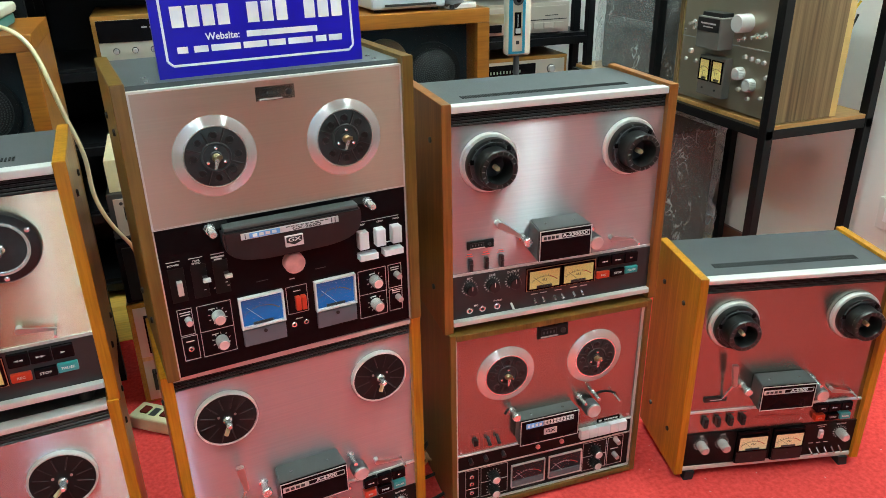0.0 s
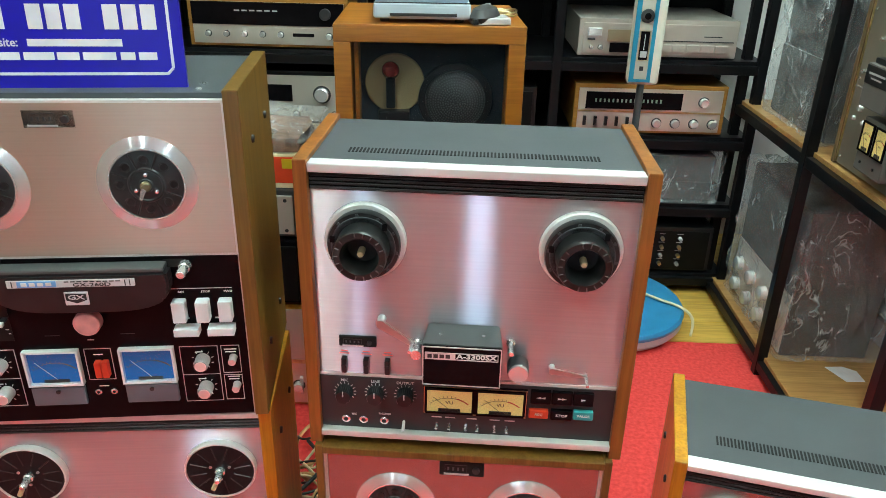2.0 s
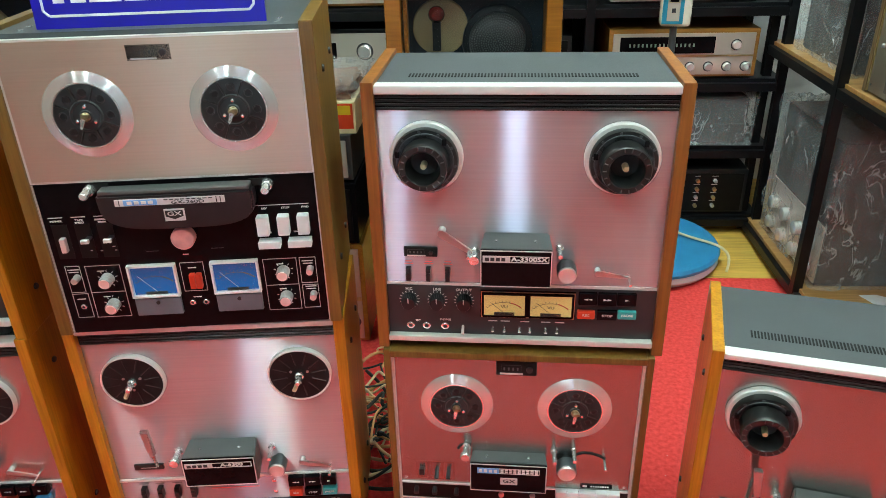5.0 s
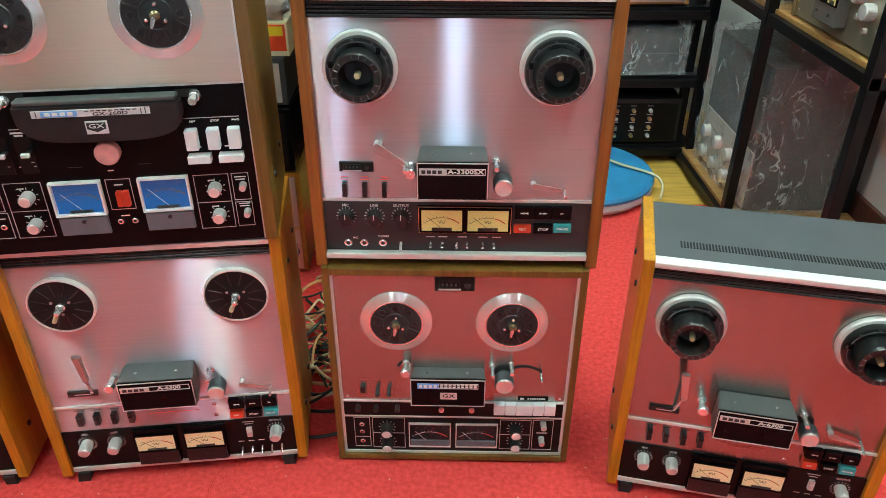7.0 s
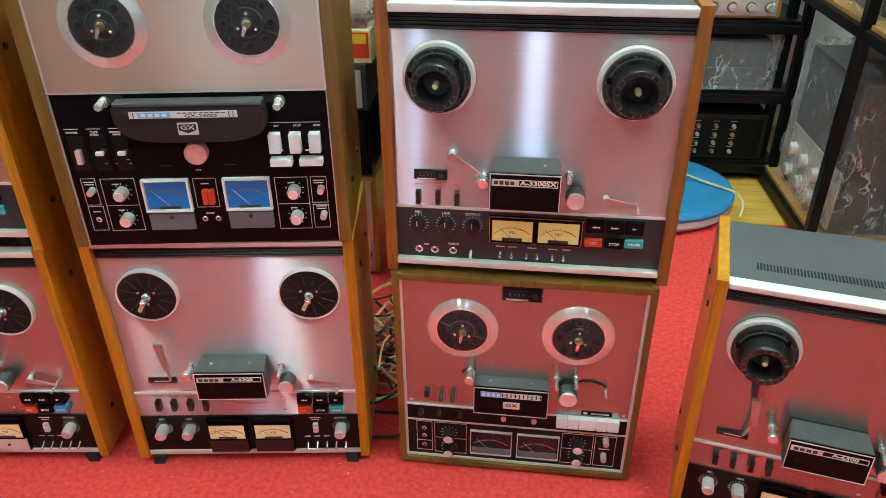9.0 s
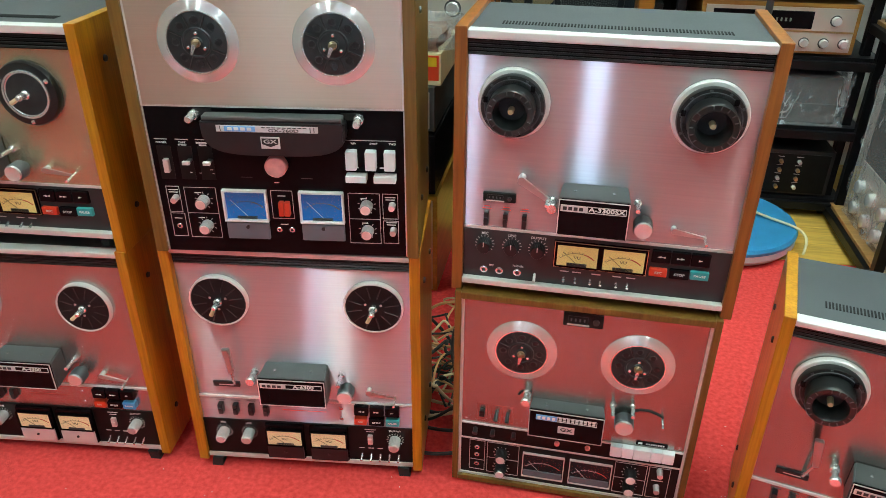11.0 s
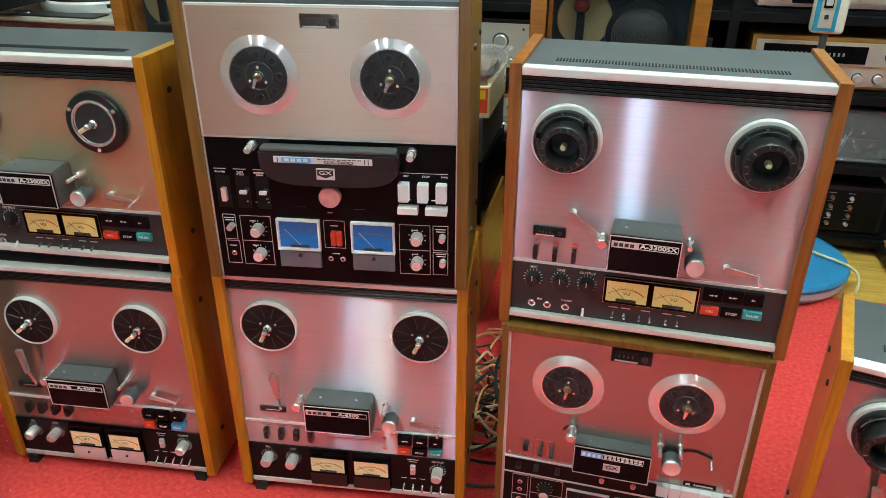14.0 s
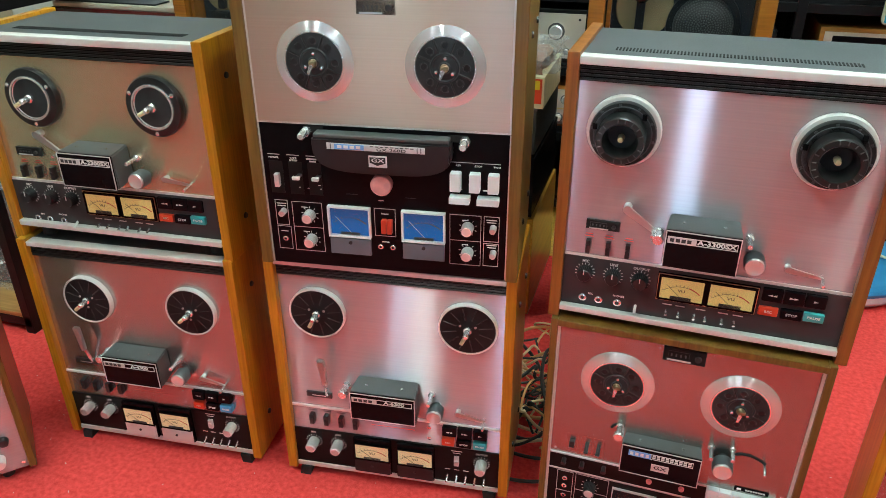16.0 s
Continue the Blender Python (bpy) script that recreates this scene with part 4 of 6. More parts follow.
def duo_deck(at):
    """Deck with a pale upper plate and a glossy black lower half with blue meters."""
    W = 0.386
    r = thing("tape_deck", "two-tone tape deck with blue level meters and olive walnut case", "tape deck", "reel-to-reel tape decks", at)
    wt = 0.018
    side_panel(r, -wt, 0, -0.010, 0.235, 0.0, 0.446, WOOD_OLIVE, True, -1)
    side_panel(r, W, W + wt, -0.010, 0.235, 0.0, 0.446, WOOD_OLIVE, True, 1)
    c = part("case", box(0, W, 0.006, 0.23, 0.002, 0.440), GREY_TOP, r, "dark grey steel top")
    slot_row(c, 0.06, 0.33, 0.040, 0.050, 0.440, 0.004)
    for x in (0.03, 0.355):
        for y in (0.022, 0.05):
            part("screw", lathe([(0.004, 0.44), (0.004, 0.4415), (0, 0.442)], x, 0, 14, "z", y), CHROME, c)
    part("upper_plate", box(0.003, W - 0.003, -0.002, 0.005, 0.242, 0.431), BRUSHED_BEIGE, r, "warm brushed aluminium upper plate")
    part("plate_rim", frame_box(0.0, W, 0.241, 0.434, 0.003, -0.005, 0.004), SATIN_TRIM, r)
    lo = part("lower_panel", box(0.0, W, -0.003, 0.005, 0.0, 0.240), BLACK_GLOSS, r, "glossy black control panel")
    part("rim_strip", box(W - 0.002, W, -0.005, 0, 0.0, 0.24), SATIN, r)
    part("rim_strip", box(0, 0.002, -0.005, 0, 0.0, 0.24), SATIN, r)
    counter(r, 0.164, 0.222, 0.402, 0.424)
    for x in (0.099, 0.289):
        reel_table_wide(r, x + 0.0008, 0.335, 0.0618, 0.0435)
    # head cover: a wide black bowl-shaped hood with a grey top edge
    pts = [(0.090, 0.2285), (0.300, 0.2285)]
    for k in range(13):
        a = math.pi * k / 12
        pts.append((0.196 + 0.106 * math.copysign(abs(math.cos(a)) ** 0.55, math.cos(a)), 0.214 - 0.040 * math.sin(a) ** 0.7))
    hood = part("head_cover", prism(pts, -0.026, -0.002, 0.003), BLACK_PLASTIC, r, "black bowl-shaped head cover")
    part("top_edge", box(0.093, 0.297, -0.0235, -0.001, 0.228, 0.2335, 0.002), GREY_HEAD, hood)
    y = -0.0265
    part("nameplate", box(0.115, 0.263, y - 0.001, y + 0.001, 0.2125, 0.222), NAME_SILVER, hood)
    part("blue_field", box(0.127, 0.172, y - 0.0016, y - 0.0008, 0.2133, 0.2212), SIGN_BLUE_PALE, hood)
    bars([(0.135 + 0.0095 * k, 0.2173, 0.0065, 0.0045) for k in range(4)], y - 0.0016, WHITE_PRINT, hood, "logo_mark")
    lettering("GX-260D", 0.213, y - 0.0012, 0.2153, 0.0066, INK, hood, 1.7)
    bars([(0.184 + 0.0075 * k, 0.2198, 0.0055, 0.0013) for k in range(9)], y - 0.001, CHARCOAL, hood)
    for x in (0.121, 0.252, 0.2575):
        bars([(x, 0.2173, 0.0012, 0.008)], y - 0.001, CHARCOAL, hood)
    part("badge", box(0.178, 0.206, y - 0.0012, y + 0.001, 0.1875, 0.2055, 0.0008), NAME_SILVER, hood)
    part("badge_field", prism([(0.180, 0.2035), (0.204, 0.2035), (0.204, 0.195), (0.192, 0.1905), (0.180, 0.195)], y - 0.0018, y - 0.001), INK, hood)
    lettering("GX", 0.192, y - 0.0022, 0.1988, 0.0085, NAME_SILVER, hood, 1.6)
    part("head_disc", lathe([(0.0165, -0.004), (0.0165, -0.016), (0.015, -0.0175), (0, -0.0178)], 0.192, 0.1535, 40), PINK_DISC, r, "round frosted aluminium cap", True)
    for x, z in ((0.077, 0.230), (0.319, 0.227)):
        g = part("guide_post", lathe([(0.008, -0.003), (0.007, -0.012), (0.0058, -0.013), (0.0058, -0.030), (0.0045, -0.032), (0, -0.032)], x, z, 20), CHROME, r, smooth=True)
        part("slot", box(min(x, x + (0.026 if x < 0.2 else -0.026)), max(x, x + (0.026 if x < 0.2 else -0.026)), -0.0038, -0.003, z - 0.002, z + 0.009, 0.002), HOLE, r)
    # levers
    for x in (0.0215, 0.053, 0.084):
        part("lever_bay", box(x - 0.011, x + 0.011, -0.0036, -0.003, 0.125, 0.179, 0.0002), BLACK, r)
    part("power_switch", box(0.0195, 0.0275, -0.012, -0.003, 0.138, 0.160, 0.0015), SATIN, r, "satin rocker")
    for x in (0.060, 0.091):
        l = part("lever", prism([(x - 0.004, 0.160), (x + 0.004, 0.160), (x + 0.003, 0.156), (x - 0.003, 0.156)], -0.022, -0.003, 0.0008), BLACK_PLASTIC, r)
        part("tip", box(x - 0.0055, x + 0.0055, -0.025, -0.019, 0.157, 0.1625, 0.001), WHITE_PRINT, l)
    for x, word, z in ((0.0195, "POWER", 0.1845), (0.051, "TAPE", 0.1850), (0.051, "SPEED", 0.1812), (0.309, "REV", 0.1895), (0.339, "STOP", 0.1895), (0.367, "FWD", 0.1895)):
        lettering(word, x, -0.0037, z, 0.0038, WHITE_PRINT, r, 1.25, bold=0.02)
    bars([(x, 0.190, 0.020, 0.0010) for x in (0.0195, 0.051, 0.082)] + [(0.082, 0.1850, 0.019, 0.0024), (0.082, 0.1812, 0.011, 0.0024)] + [(0.09, 0.142, 0.004, 0.001), (0.092, 0.136, 0.003, 0.001), (0.072, 0.136, 0.003, 0.001), (0.058, 0.137, 0.003, 0.001)], -0.0036, WHITE_PRINT, r)
    # piano keys
    for x in (0.298, 0.327, 0.355):
        key = part("key", prism([(x, 0.181), (x + 0.016, 0.181), (x + 0.016, 0.152), (x, 0.152)], -0.018, -0.003, 0.0008), WHITE_KEY, r, "white piano key")
    for x0, x1 in ((0.297, 0.328), (0.339, 0.372)):
        part("key", box(x0, x1, -0.020, -0.003, 0.133, 0.1435, 0.0008), WHITE_KEY, r, "white piano key")
    part("key_line", box(0.288, 0.372, -0.0037, -0.003, 0.1940, 0.1947), SILVER_PRINT, r)
    bars([(0.309, 0.1515, 0.012, 0.002), (0.353, 0.1515, 0.012, 0.002)], -0.0034, WHITE_PRINT, r)
    # printed groups
    for x0, x1, z0, z1 in ((0.013, 0.034, 0.069, 0.113), (0.013, 0.036, 0.026, 0.067), (0.041, 0.091, 0.025, 0.112), (0.176, 0.210, 0.062, 0.110), (0.296, 0.345, 0.022, 0.109), (0.349, 0.373, 0.066, 0.109), (0.349, 0.373, 0.023, 0.063)):
        part("outline", frame_box(x0, x1, z0, z1, 0.0007, -0.0036, -0.003), SILVER_PRINT, r)
    part("divider", box(0.041, 0.091, -0.0036, -0.003, 0.0675, 0.0682), SILVER_PRINT, r)
    part("divider", box(0.296, 0.345, -0.0036, -0.003, 0.0645, 0.0652), SILVER_PRINT, r)
    for x, z, rr in ((0.070, 0.090, 0.0095), (0.070, 0.047, 0.0095), (0.3245, 0.088, 0.0095), (0.3245, 0.045, 0.0095)):
        knob(r, x, z, rr, 0.018, KNOB_METAL, -0.003, cap=PINK_SATIN)
        d = dial_marks(r, x, z, 0.0115, SILVER_PRINT, 9)
        d.location.y = -0.003
    for x, z in ((0.027, 0.094), (0.364, 0.090), (0.365, 0.047)):
        knob(r, x, z, 0.0055, 0.014, KNOB_METAL, -0.003, flute=False)
        bars([(x - 0.003, z + 0.009, 0.014, 0.0014), (x - 0.003, z + 0.013, 0.016, 0.0014)], -0.0034, WHITE_PRINT, r)
    bars([(0.062, 0.103, 0.010, 0.0014), (0.062, 0.060, 0.010, 0.0014), (0.3205, 0.1, 0.010, 0.0014), (0.3205, 0.058, 0.010, 0.0014), (0.0245, 0.058, 0.012, 0.0014), (0.193, 0.101, 0.012, 0.0014), (0.193, 0.052, 0.012, 0.0014), (0.188, 0.1235, 0.008, 0.0014)], -0.0034, WHITE_PRINT, r)
    for x, z in ((0.0245, 0.044), (0.184, 0.042), (0.204, 0.042)):
        jack(r, x, z, 0.0045)
        r.children[-1].location.y = -0.003
    for x0 in (0.1015, 0.2205):
        meter(r, x0, x0 + 0.069, 0.058, 0.111, METER_BLUE, WHITE_KEY, CHARCOAL, 0.0028, False, False, 0.10, 0.008, base=-0.003)
        lp = part("meter_lip", box(x0 + 0.001, x0 + 0.068, -0.009, -0.003, 0.027, 0.055, 0.0015), METER_LIP, r, "grey-blue smoked lip")
        part("zero_screw", lathe([(0.003, 0), (0.003, -0.002), (0, -0.0022)], x0 + 0.035, 0.049, 12, "y", -0.009), BLACK_PLASTIC, lp)
    for x0 in (0.1885, 0.1975):
        part("rec_switch", box(x0, x0 + 0.008, -0.013, -0.003, 0.070, 0.093, 0.0012), RED_PART, r, "red rocker switch")
    bars([(0.142, 0.131, 0.018, 0.0008), (0.235, 0.131, 0.018, 0.0008)], -0.0034, CHARCOAL, r)
    return r


NAME_SILVER = material("nameplate_silver", (0.66, 0.65, 0.66), 0.45, 0.1)
WHITE_KEY = material("white_key", (0.78, 0.80, 0.82), 0.3, 0.0, 0.05, 20)
PINK_SATIN = material("satin_cap", (0.82, 0.70, 0.68), 0.3, 0.45)


def framed_deck(at):
    """Squat deck in an olive frame, with dark meters and five white keys."""
    W = 0.398
    r = thing("tape_deck", "tape deck with reddish mirrored plate in olive walnut frame", "tape deck", "reel-to-reel tape decks", at)
    side_panel(r, -0.011, 0, -0.012, 0.225, 0.006, 0.426, WOOD_OLIVE, False, -1)
    side_panel(r, W, W + 0.011, -0.012, 0.225, 0.006, 0.426, WOOD_OLIVE, False, 1)
    part("top_panel", box(0, W, -0.012, 0.225, 0.414, 0.426, 0.0015), WOOD_OLIVE, r)
    part("bottom_panel", box(0, W, -0.012, 0.225, 0.006, 0.017, 0.0015), WOOD_OLIVE, r)
    part("case", box(0.001, W - 0.001, 0.006, 0.22, 0.018, 0.413), BLACK, r)
    part("front_plate", box(0.004, W - 0.004, -0.002, 0.005, 0.143, 0.409), BRUSHED_DIMMED, r, "brushed aluminium front plate")
    part("plate_rim", frame_box(0, W, 0.017, 0.413, 0.0042, -0.0055, 0.004), SATIN_TRIM, r, "bright metal rim")
    part("control_panel", box(0.004, W - 0.004, -0.003, 0.005, 0.0215, 0.143), BLACK, r, "black control panel")
    for x0, x1, z in ((0.004, W - 0.004, 0.141), (0.004, W - 0.004, 0.105)):
        part("rail", box(x0, x1, -0.005, -0.002, z, z + 0.0025), SATIN_TRIM, r)
    counter(r, 0.167, 0.231, 0.380, 0.405)
    for x in (0.1035, 0.294):
        reel_table_wide(r, x, 0.3165, 0.0595, 0.0435, -100)
    head_cover(r, 0.125, 0.254, 0.156, 0.2165, 0.028, "", 0.003, True)
    tape_path(r, None, None, (0.118, 0.228), (0.265, 0.227), (0.2855, 0.205), None, None, 0.0165)
    part("post", lathe([(0.005, -0.002), (0.0035, -0.004), (0.0035, -0.03), (0, -0.03)], 0.2975, 0.229, 14), CHROME, r, smooth=True)
    for pts in ([(0.104, 0.222), (0.108, 0.229), (0.115, 0.232), (0.126, 0.231)], [(0.300, 0.220), (0.312, 0.225), (0.326, 0.225), (0.340, 0.220), (0.350, 0.214)]):
        bm = bmesh.new()
        for a, b in zip(pts, pts[1:]):
            rod((a[0], -0.0022, a[1]), (b[0], -0.0022, b[1]), 0.0024, 8, bm)
        part("arm_slot", bm, HOLE, r)
    for x, z in ((0.124, 0.224), (0.349, 0.211)):
        part("arm_pin", rod((x, -0.002, z), (x, -0.026, z - 0.002), 0.0022, 10), CHROME, r, smooth=True)
    for x in (0.041, 0.067, 0.087):
        part("outline", frame_box(x - 0.0095, x + 0.0095, 0.152, 0.190, 0.0006, -0.0026, -0.002), RED_LINE, r)
    part("switch", box(0.0365, 0.0455, -0.010, -0.002, 0.165, 0.178, 0.001), BLACK_PLASTIC, r)
    for x in (0.067, 0.087):
        toggle(r, x, 0.176, 0.018, 0.5, BLACK_PLASTIC, 0.0032)
    part("label_plate", box(0.313, 0.366, -0.0035, -0.002, 0.148, 0.156), BLACK_GLOSS, r)
    bars([(0.320, 0.152, 0.007, 0.004)] + [(0.331 + 0.004 * k, 0.152, 0.0026, 0.003) for k in range(8)], -0.0035, WHITE_PRINT, r)
    for x in (0.012, 0.386):
        screw(r, x, 0.152, 0.004)
        r.children[-1].location.y = -0.002
    for x0, x1 in ((0.271, 0.290), (0.291, 0.3095), (0.3105, 0.339), (0.340, 0.3585), (0.3595, 0.379)):
        part("key", box(x0, x1, -0.014, -0.003, 0.1215, 0.1445, 0.0008), WHITE_KEY, r, "white piano key")
    for x in (0.03, 0.062, 0.100):
        toggle(r, x, 0.131, 0.014, 0.3, BLACK_PLASTIC, 0.004)
    for x in (0.178, 0.232):
        part("indicator", lathe([(0.005, -0.003), (0.0045, -0.007), (0, -0.0085)], x, 0.123, 16), PINK_DISC, r, smooth=True)
    for x0, x1, z0, z1 in ((0.020, 0.049, 0.030, 0.102), (0.053, 0.112, 0.028, 0.102), (0.284, 0.340, 0.028, 0.101), (0.343, 0.380, 0.028, 0.101)):
        part("outline", frame_box(x0, x1, z0, z1, 0.0009, -0.0037, -0.003), SILVER_PRINT, r)
    part("divider", box(0.053, 0.112, -0.0037, -0.003, 0.064, 0.0648), SILVER_PRINT, r)
    part("divider", box(0.284, 0.340, -0.0037, -0.003, 0.064, 0.0648), SILVER_PRINT, r)
    part("divider", box(0.020, 0.049, -0.0037, -0.003, 0.054, 0.0548), SILVER_PRINT, r)
    for z in (0.084, 0.066, 0.043):
        jack(r, 0.034, z, 0.0048)
        r.children[-1].location.y = -0.003
    for x, z in ((0.080, 0.079), (0.080, 0.043), (0.312, 0.079), (0.312, 0.049)):
        knob(r, x, z, 0.0105, 0.020, BLACK_PLASTIC, -0.003, cap=SATIN)
        d = dial_marks(r, x, z, 0.0125, WHITE_PRINT, 11)
        d.location.y = -0.003
    for x, z in ((0.361, 0.094), (0.360, 0.056)):
        knob(r, x, z, 0.0058, 0.016, KNOB_METAL, -0.003, flute=False)
        bars([(x, z + 0.014, 0.020, 0.0016)], -0.0034, WHITE_PRINT, r)
    for x0 in (0.119, 0.204):
        meter(r, x0, x0 + 0.076, 0.034, 0.091, METER_DARK, SATIN_TRIM, METER_LIP, 0.0016, True, False, 0.26, 0.005, SILVER_PRINT, base=-0.003)
        part("meter_lip", box(x0 + 0.003, x0 + 0.073, -0.0075, -0.003, 0.037, 0.050, 0.001), METER_LIP, r)
    for x in (0.03, W - 0.03):
        for y in (0.02, 0.19):
            part("foot", lathe([(0.012, 0.0), (0.013, 0.002), (0.013, 0.0065)], x, 0, 18, "z", y), RUBBER, r)
    return r


def deck_at(left, yaw, z):
    return pose(left[0], left[1], z, 0, 0, yaw)


big_deck("tape_deck", deck_at((-0.061, 1.066), 5.6, 0.0) @ Matrix.Diagonal((1.035, 1.035, 1, 1)), 0.384, reel_table_rim, "silver tape deck with honey walnut cheeks on the carpet", "A-6300", WOOD_HONEY, 0.018, xs=(0.0675, 0.324), ht=0.462, zc=0.362)
duo_deck(deck_at((-0.0494, 1.0477), 7.0, 0.486))
framed_deck(deck_at((0.4216, 1.110), -2.0, 0.0))
small_deck("tape_deck", deck_at((0.4207, 1.1177), -2.0, 0.426), 0.404, reel_adapter, "silver tape deck with black hub adapters and walnut cheeks", "A-3300SX", WOOD_WALNUT)
big_deck("tape_deck", deck_at((0.911, 1.033), -13.5, 0.0), 0.386, reel_adapter, "silver tape deck with black hub adapters standing on carpet", "A-6300", WOOD_HONEY, 0.020, xs=(0.067, 0.322), zc=0.357, ht=0.458, plate=BRUSHED_DIMMED)
big_deck("tape_deck", deck_at((-0.5477, 1.0291), 5.0, 0.0), 0.392, reel_table_rim, "silver tape deck with pale meter lips and honey cheeks", "A-4300", WOOD_HONEY, 0.018, BLUE_BUTTON, True, -140, xs=(0.098, 0.309), zc=0.329, plate=BRUSHED_DARK_ROOM)
small_deck("tape_deck", deck_at((-0.5573, 1.0419), 3.5, 0.462), 0.404, reel_table_ring, "tape deck with ringed black reel tables and honey cheeks", "A-2300SX", WOOD_HONEY, hgt=0.340, warm=True, foot=0.029, shift=-0.010, hx=0.007, hz=-0.006, xs=(0.093, 0.320), zc=0.2395)


# ---- things on and behind the decks ----
def sign(at):
    r = thing("shop_sign", "glossy blue acrylic sign with white lettering and border", "sign", at=at)
    W, H = 0.292, 0.205
    part("panel", box(0, W, -0.003, 0.003, 0, H, 0.0008), SIGN_BLUE, r)
    y = -0.0035
    x0, x1, z0, z1, w, c = 0.012, W - 0.012, 0.0155, H - 0.0155, 0.0032, 0.008
    for a in ((x0, x1, z0, z0 + w), (x0, x1, z1 - w, z1)):
        part("border", box(a[0] + c, a[1] - c, y, -0.003, a[2], a[3]), SIGN_WHITE, r)
    for a in ((x0, x0 + w), (x1 - w, x1)):
        part("border", box(a[0], a[1], y, -0.003, z0 + c, z1 - c), SIGN_WHITE, r)
    for sx, sz, ex, ez in ((x0 + c, z0 + w / 2, x0 + w / 2, z0 + c), (x1 - c, z0 + w / 2, x1 - w / 2, z0 + c), (x0 + c, z1 - w / 2, x0 + w / 2, z1 - c), (x1 - c, z1 - w / 2, x1 - w / 2, z1 - c)):
        part("border", rod((sx, -0.0032, sz), (ex, -0.0032, ez), w * 0.5, 6), SIGN_WHITE, r)
    for k in range(12):
        if k in (4, 8):
            continue
        x = 0.026 + k * 0.0203
        part("number_bar", box(x, x + 0.016, y, -0.003, 0.066, 0.093, 0.002), SIGN_WHITE, r)
    lettering("Website:", 0.0905, y, 0.0515, 0.0130, SIGN_WHITE, r, 0.98, bold=0.02)
    for x, wd in ((0.1235, 0.102),):
        part("text_bar", box(x, x + wd, y, -0.003, 0.0475, 0.0555), SIGN_WHITE, r)
    for x, wd in ((0.028, 0.014), (0.050, 0.019), (0.073, 0.040), (0.117, 0.033), (0.153, 0.024), (0.181, 0.036), (0.222, 0.016), (0.242, 0.020)):
        part("text_bar", box(x, x + wd, y, -0.003, 0.0325, 0.041), SIGN_WHITE, r)
    return r


sign(pose(-0.005, 1.0835, 0.9245, -3, 0, 8.0))


def speaker(at, label):
    """Glass-fronted teak cabinet with a horn dial and a meshed cone behind the pane."""
    r = thing("speaker_cabinet", label, "speaker", "glass-fronted speakers", at)
    W, D, H, t = 0.345, 0.31, 0.66, 0.031
    for x0, x1 in ((0, t), (W - t, W)):
        part("side_panel", box(x0, x1, 0, D, 0, H - t, 0.002), WOOD_SPEAKER, r)
    part("top_panel", box(0, W, 0, D, H - t, H, 0.002), WOOD_SPEAKER, r)
    part("bottom_panel", box(t, W - t, 0, D, 0, t, 0.002), WOOD_SPEAKER, r)
    part("baffle", box(t, W - t, 0.060, 0.075, t, H - t), NAVY, r, "dark navy baffle")
    part("back_panel", box(t, W - t, D - 0.012, D, t, H - t), BLACK, r)
    g = part("glass_pane", box(t, W - t, 0.014, 0.017, t, H - t), SMOKED, r, "smoked glass")
    g.visible_shadow = False
    d = part("dial", lathe([(0.056, 0.060), (0.056, 0.055), (0.054, 0.053), (0, 0.053)], 0.107, 0.545, 40), TAN_DISC, r, "tan disc", True)
    part("ball", lathe([(0, 0.018), (0.009, 0.021), (0.0155, 0.030), (0.0165, 0.036), (0.012, 0.047), (0.008, 0.053)], 0.100, 0.573, 24), MAROON, d, "maroon knob", True)
    part("arm", box(0.091, 0.108, 0.040, 0.053, 0.500, 0.566, 0.002), BLACK_PLASTIC, d)
    part("hinge", box(0.075, 0.135, 0.035, 0.060, 0.478, 0.496, 0.004), BLACK_PLASTIC, d)
    c = part("cone_basket", lathe([(0.072, 0.060), (0.070, 0.050), (0.058, 0.048), (0.055, 0.058)], 0.222, 0.515, 48), BLACK_PLASTIC, r, smooth=True)
    mesh_bm = bmesh.new()
    for k in range(1, 13):
        rr = 0.056 * k / 12
        h = 0.050 - 0.020 * math.cos(math.pi / 2 * k / 12)
        n = 6 * k
        for i in range(n):
            a = 2 * math.pi * i / n + 0.3 * k
            rod((0.222 + rr * math.cos(a), h, 0.515 + rr * math.sin(a)), (0.222 + rr * math.cos(a), h - 0.002, 0.515 + rr * math.sin(a)), 0.0017, 5, mesh_bm)
    part("grille_dots", mesh_bm, GREY_HEAD, c)["kind"] = "stuff"
    part("dome", lathe([(0.056, 0.051), (0.050, 0.045), (0.035, 0.037), (0.018, 0.0325), (0, 0.031)], 0.222, 0.515, 40), CHARCOAL, c, smooth=True)
    part("trim_strip", box(t + 0.004, t + 0.012, 0.018, 0.06, t, H - t), WOOD_SPEAKER, r)
    return r


NAVY = material("navy_baffle", (0.018, 0.028, 0.040), 0.6, 0, 0.2, 30, 0.1, 300)
TAN_DISC = material("tan_disc", (0.36, 0.28, 0.15), 0.4, 0.2, 0.15, 14)
MAROON = material("maroon_ball", (0.13, 0.018, 0.014), 0.25)


def stand(at, w, d, h, label):
    r = thing("low_stand", label, "stand", "low stands", at)
    part("top", box(0, w, 0, d, h - 0.02, h, 0.002), BLACK_STEEL, r)
    for x in (0.0, w - 0.025):
        for y in (0.0, d - 0.025):
            part("leg", box(x, x + 0.025, y, y + 0.025, 0, h - 0.02, 0.002), BLACK_STEEL, r)
    return r


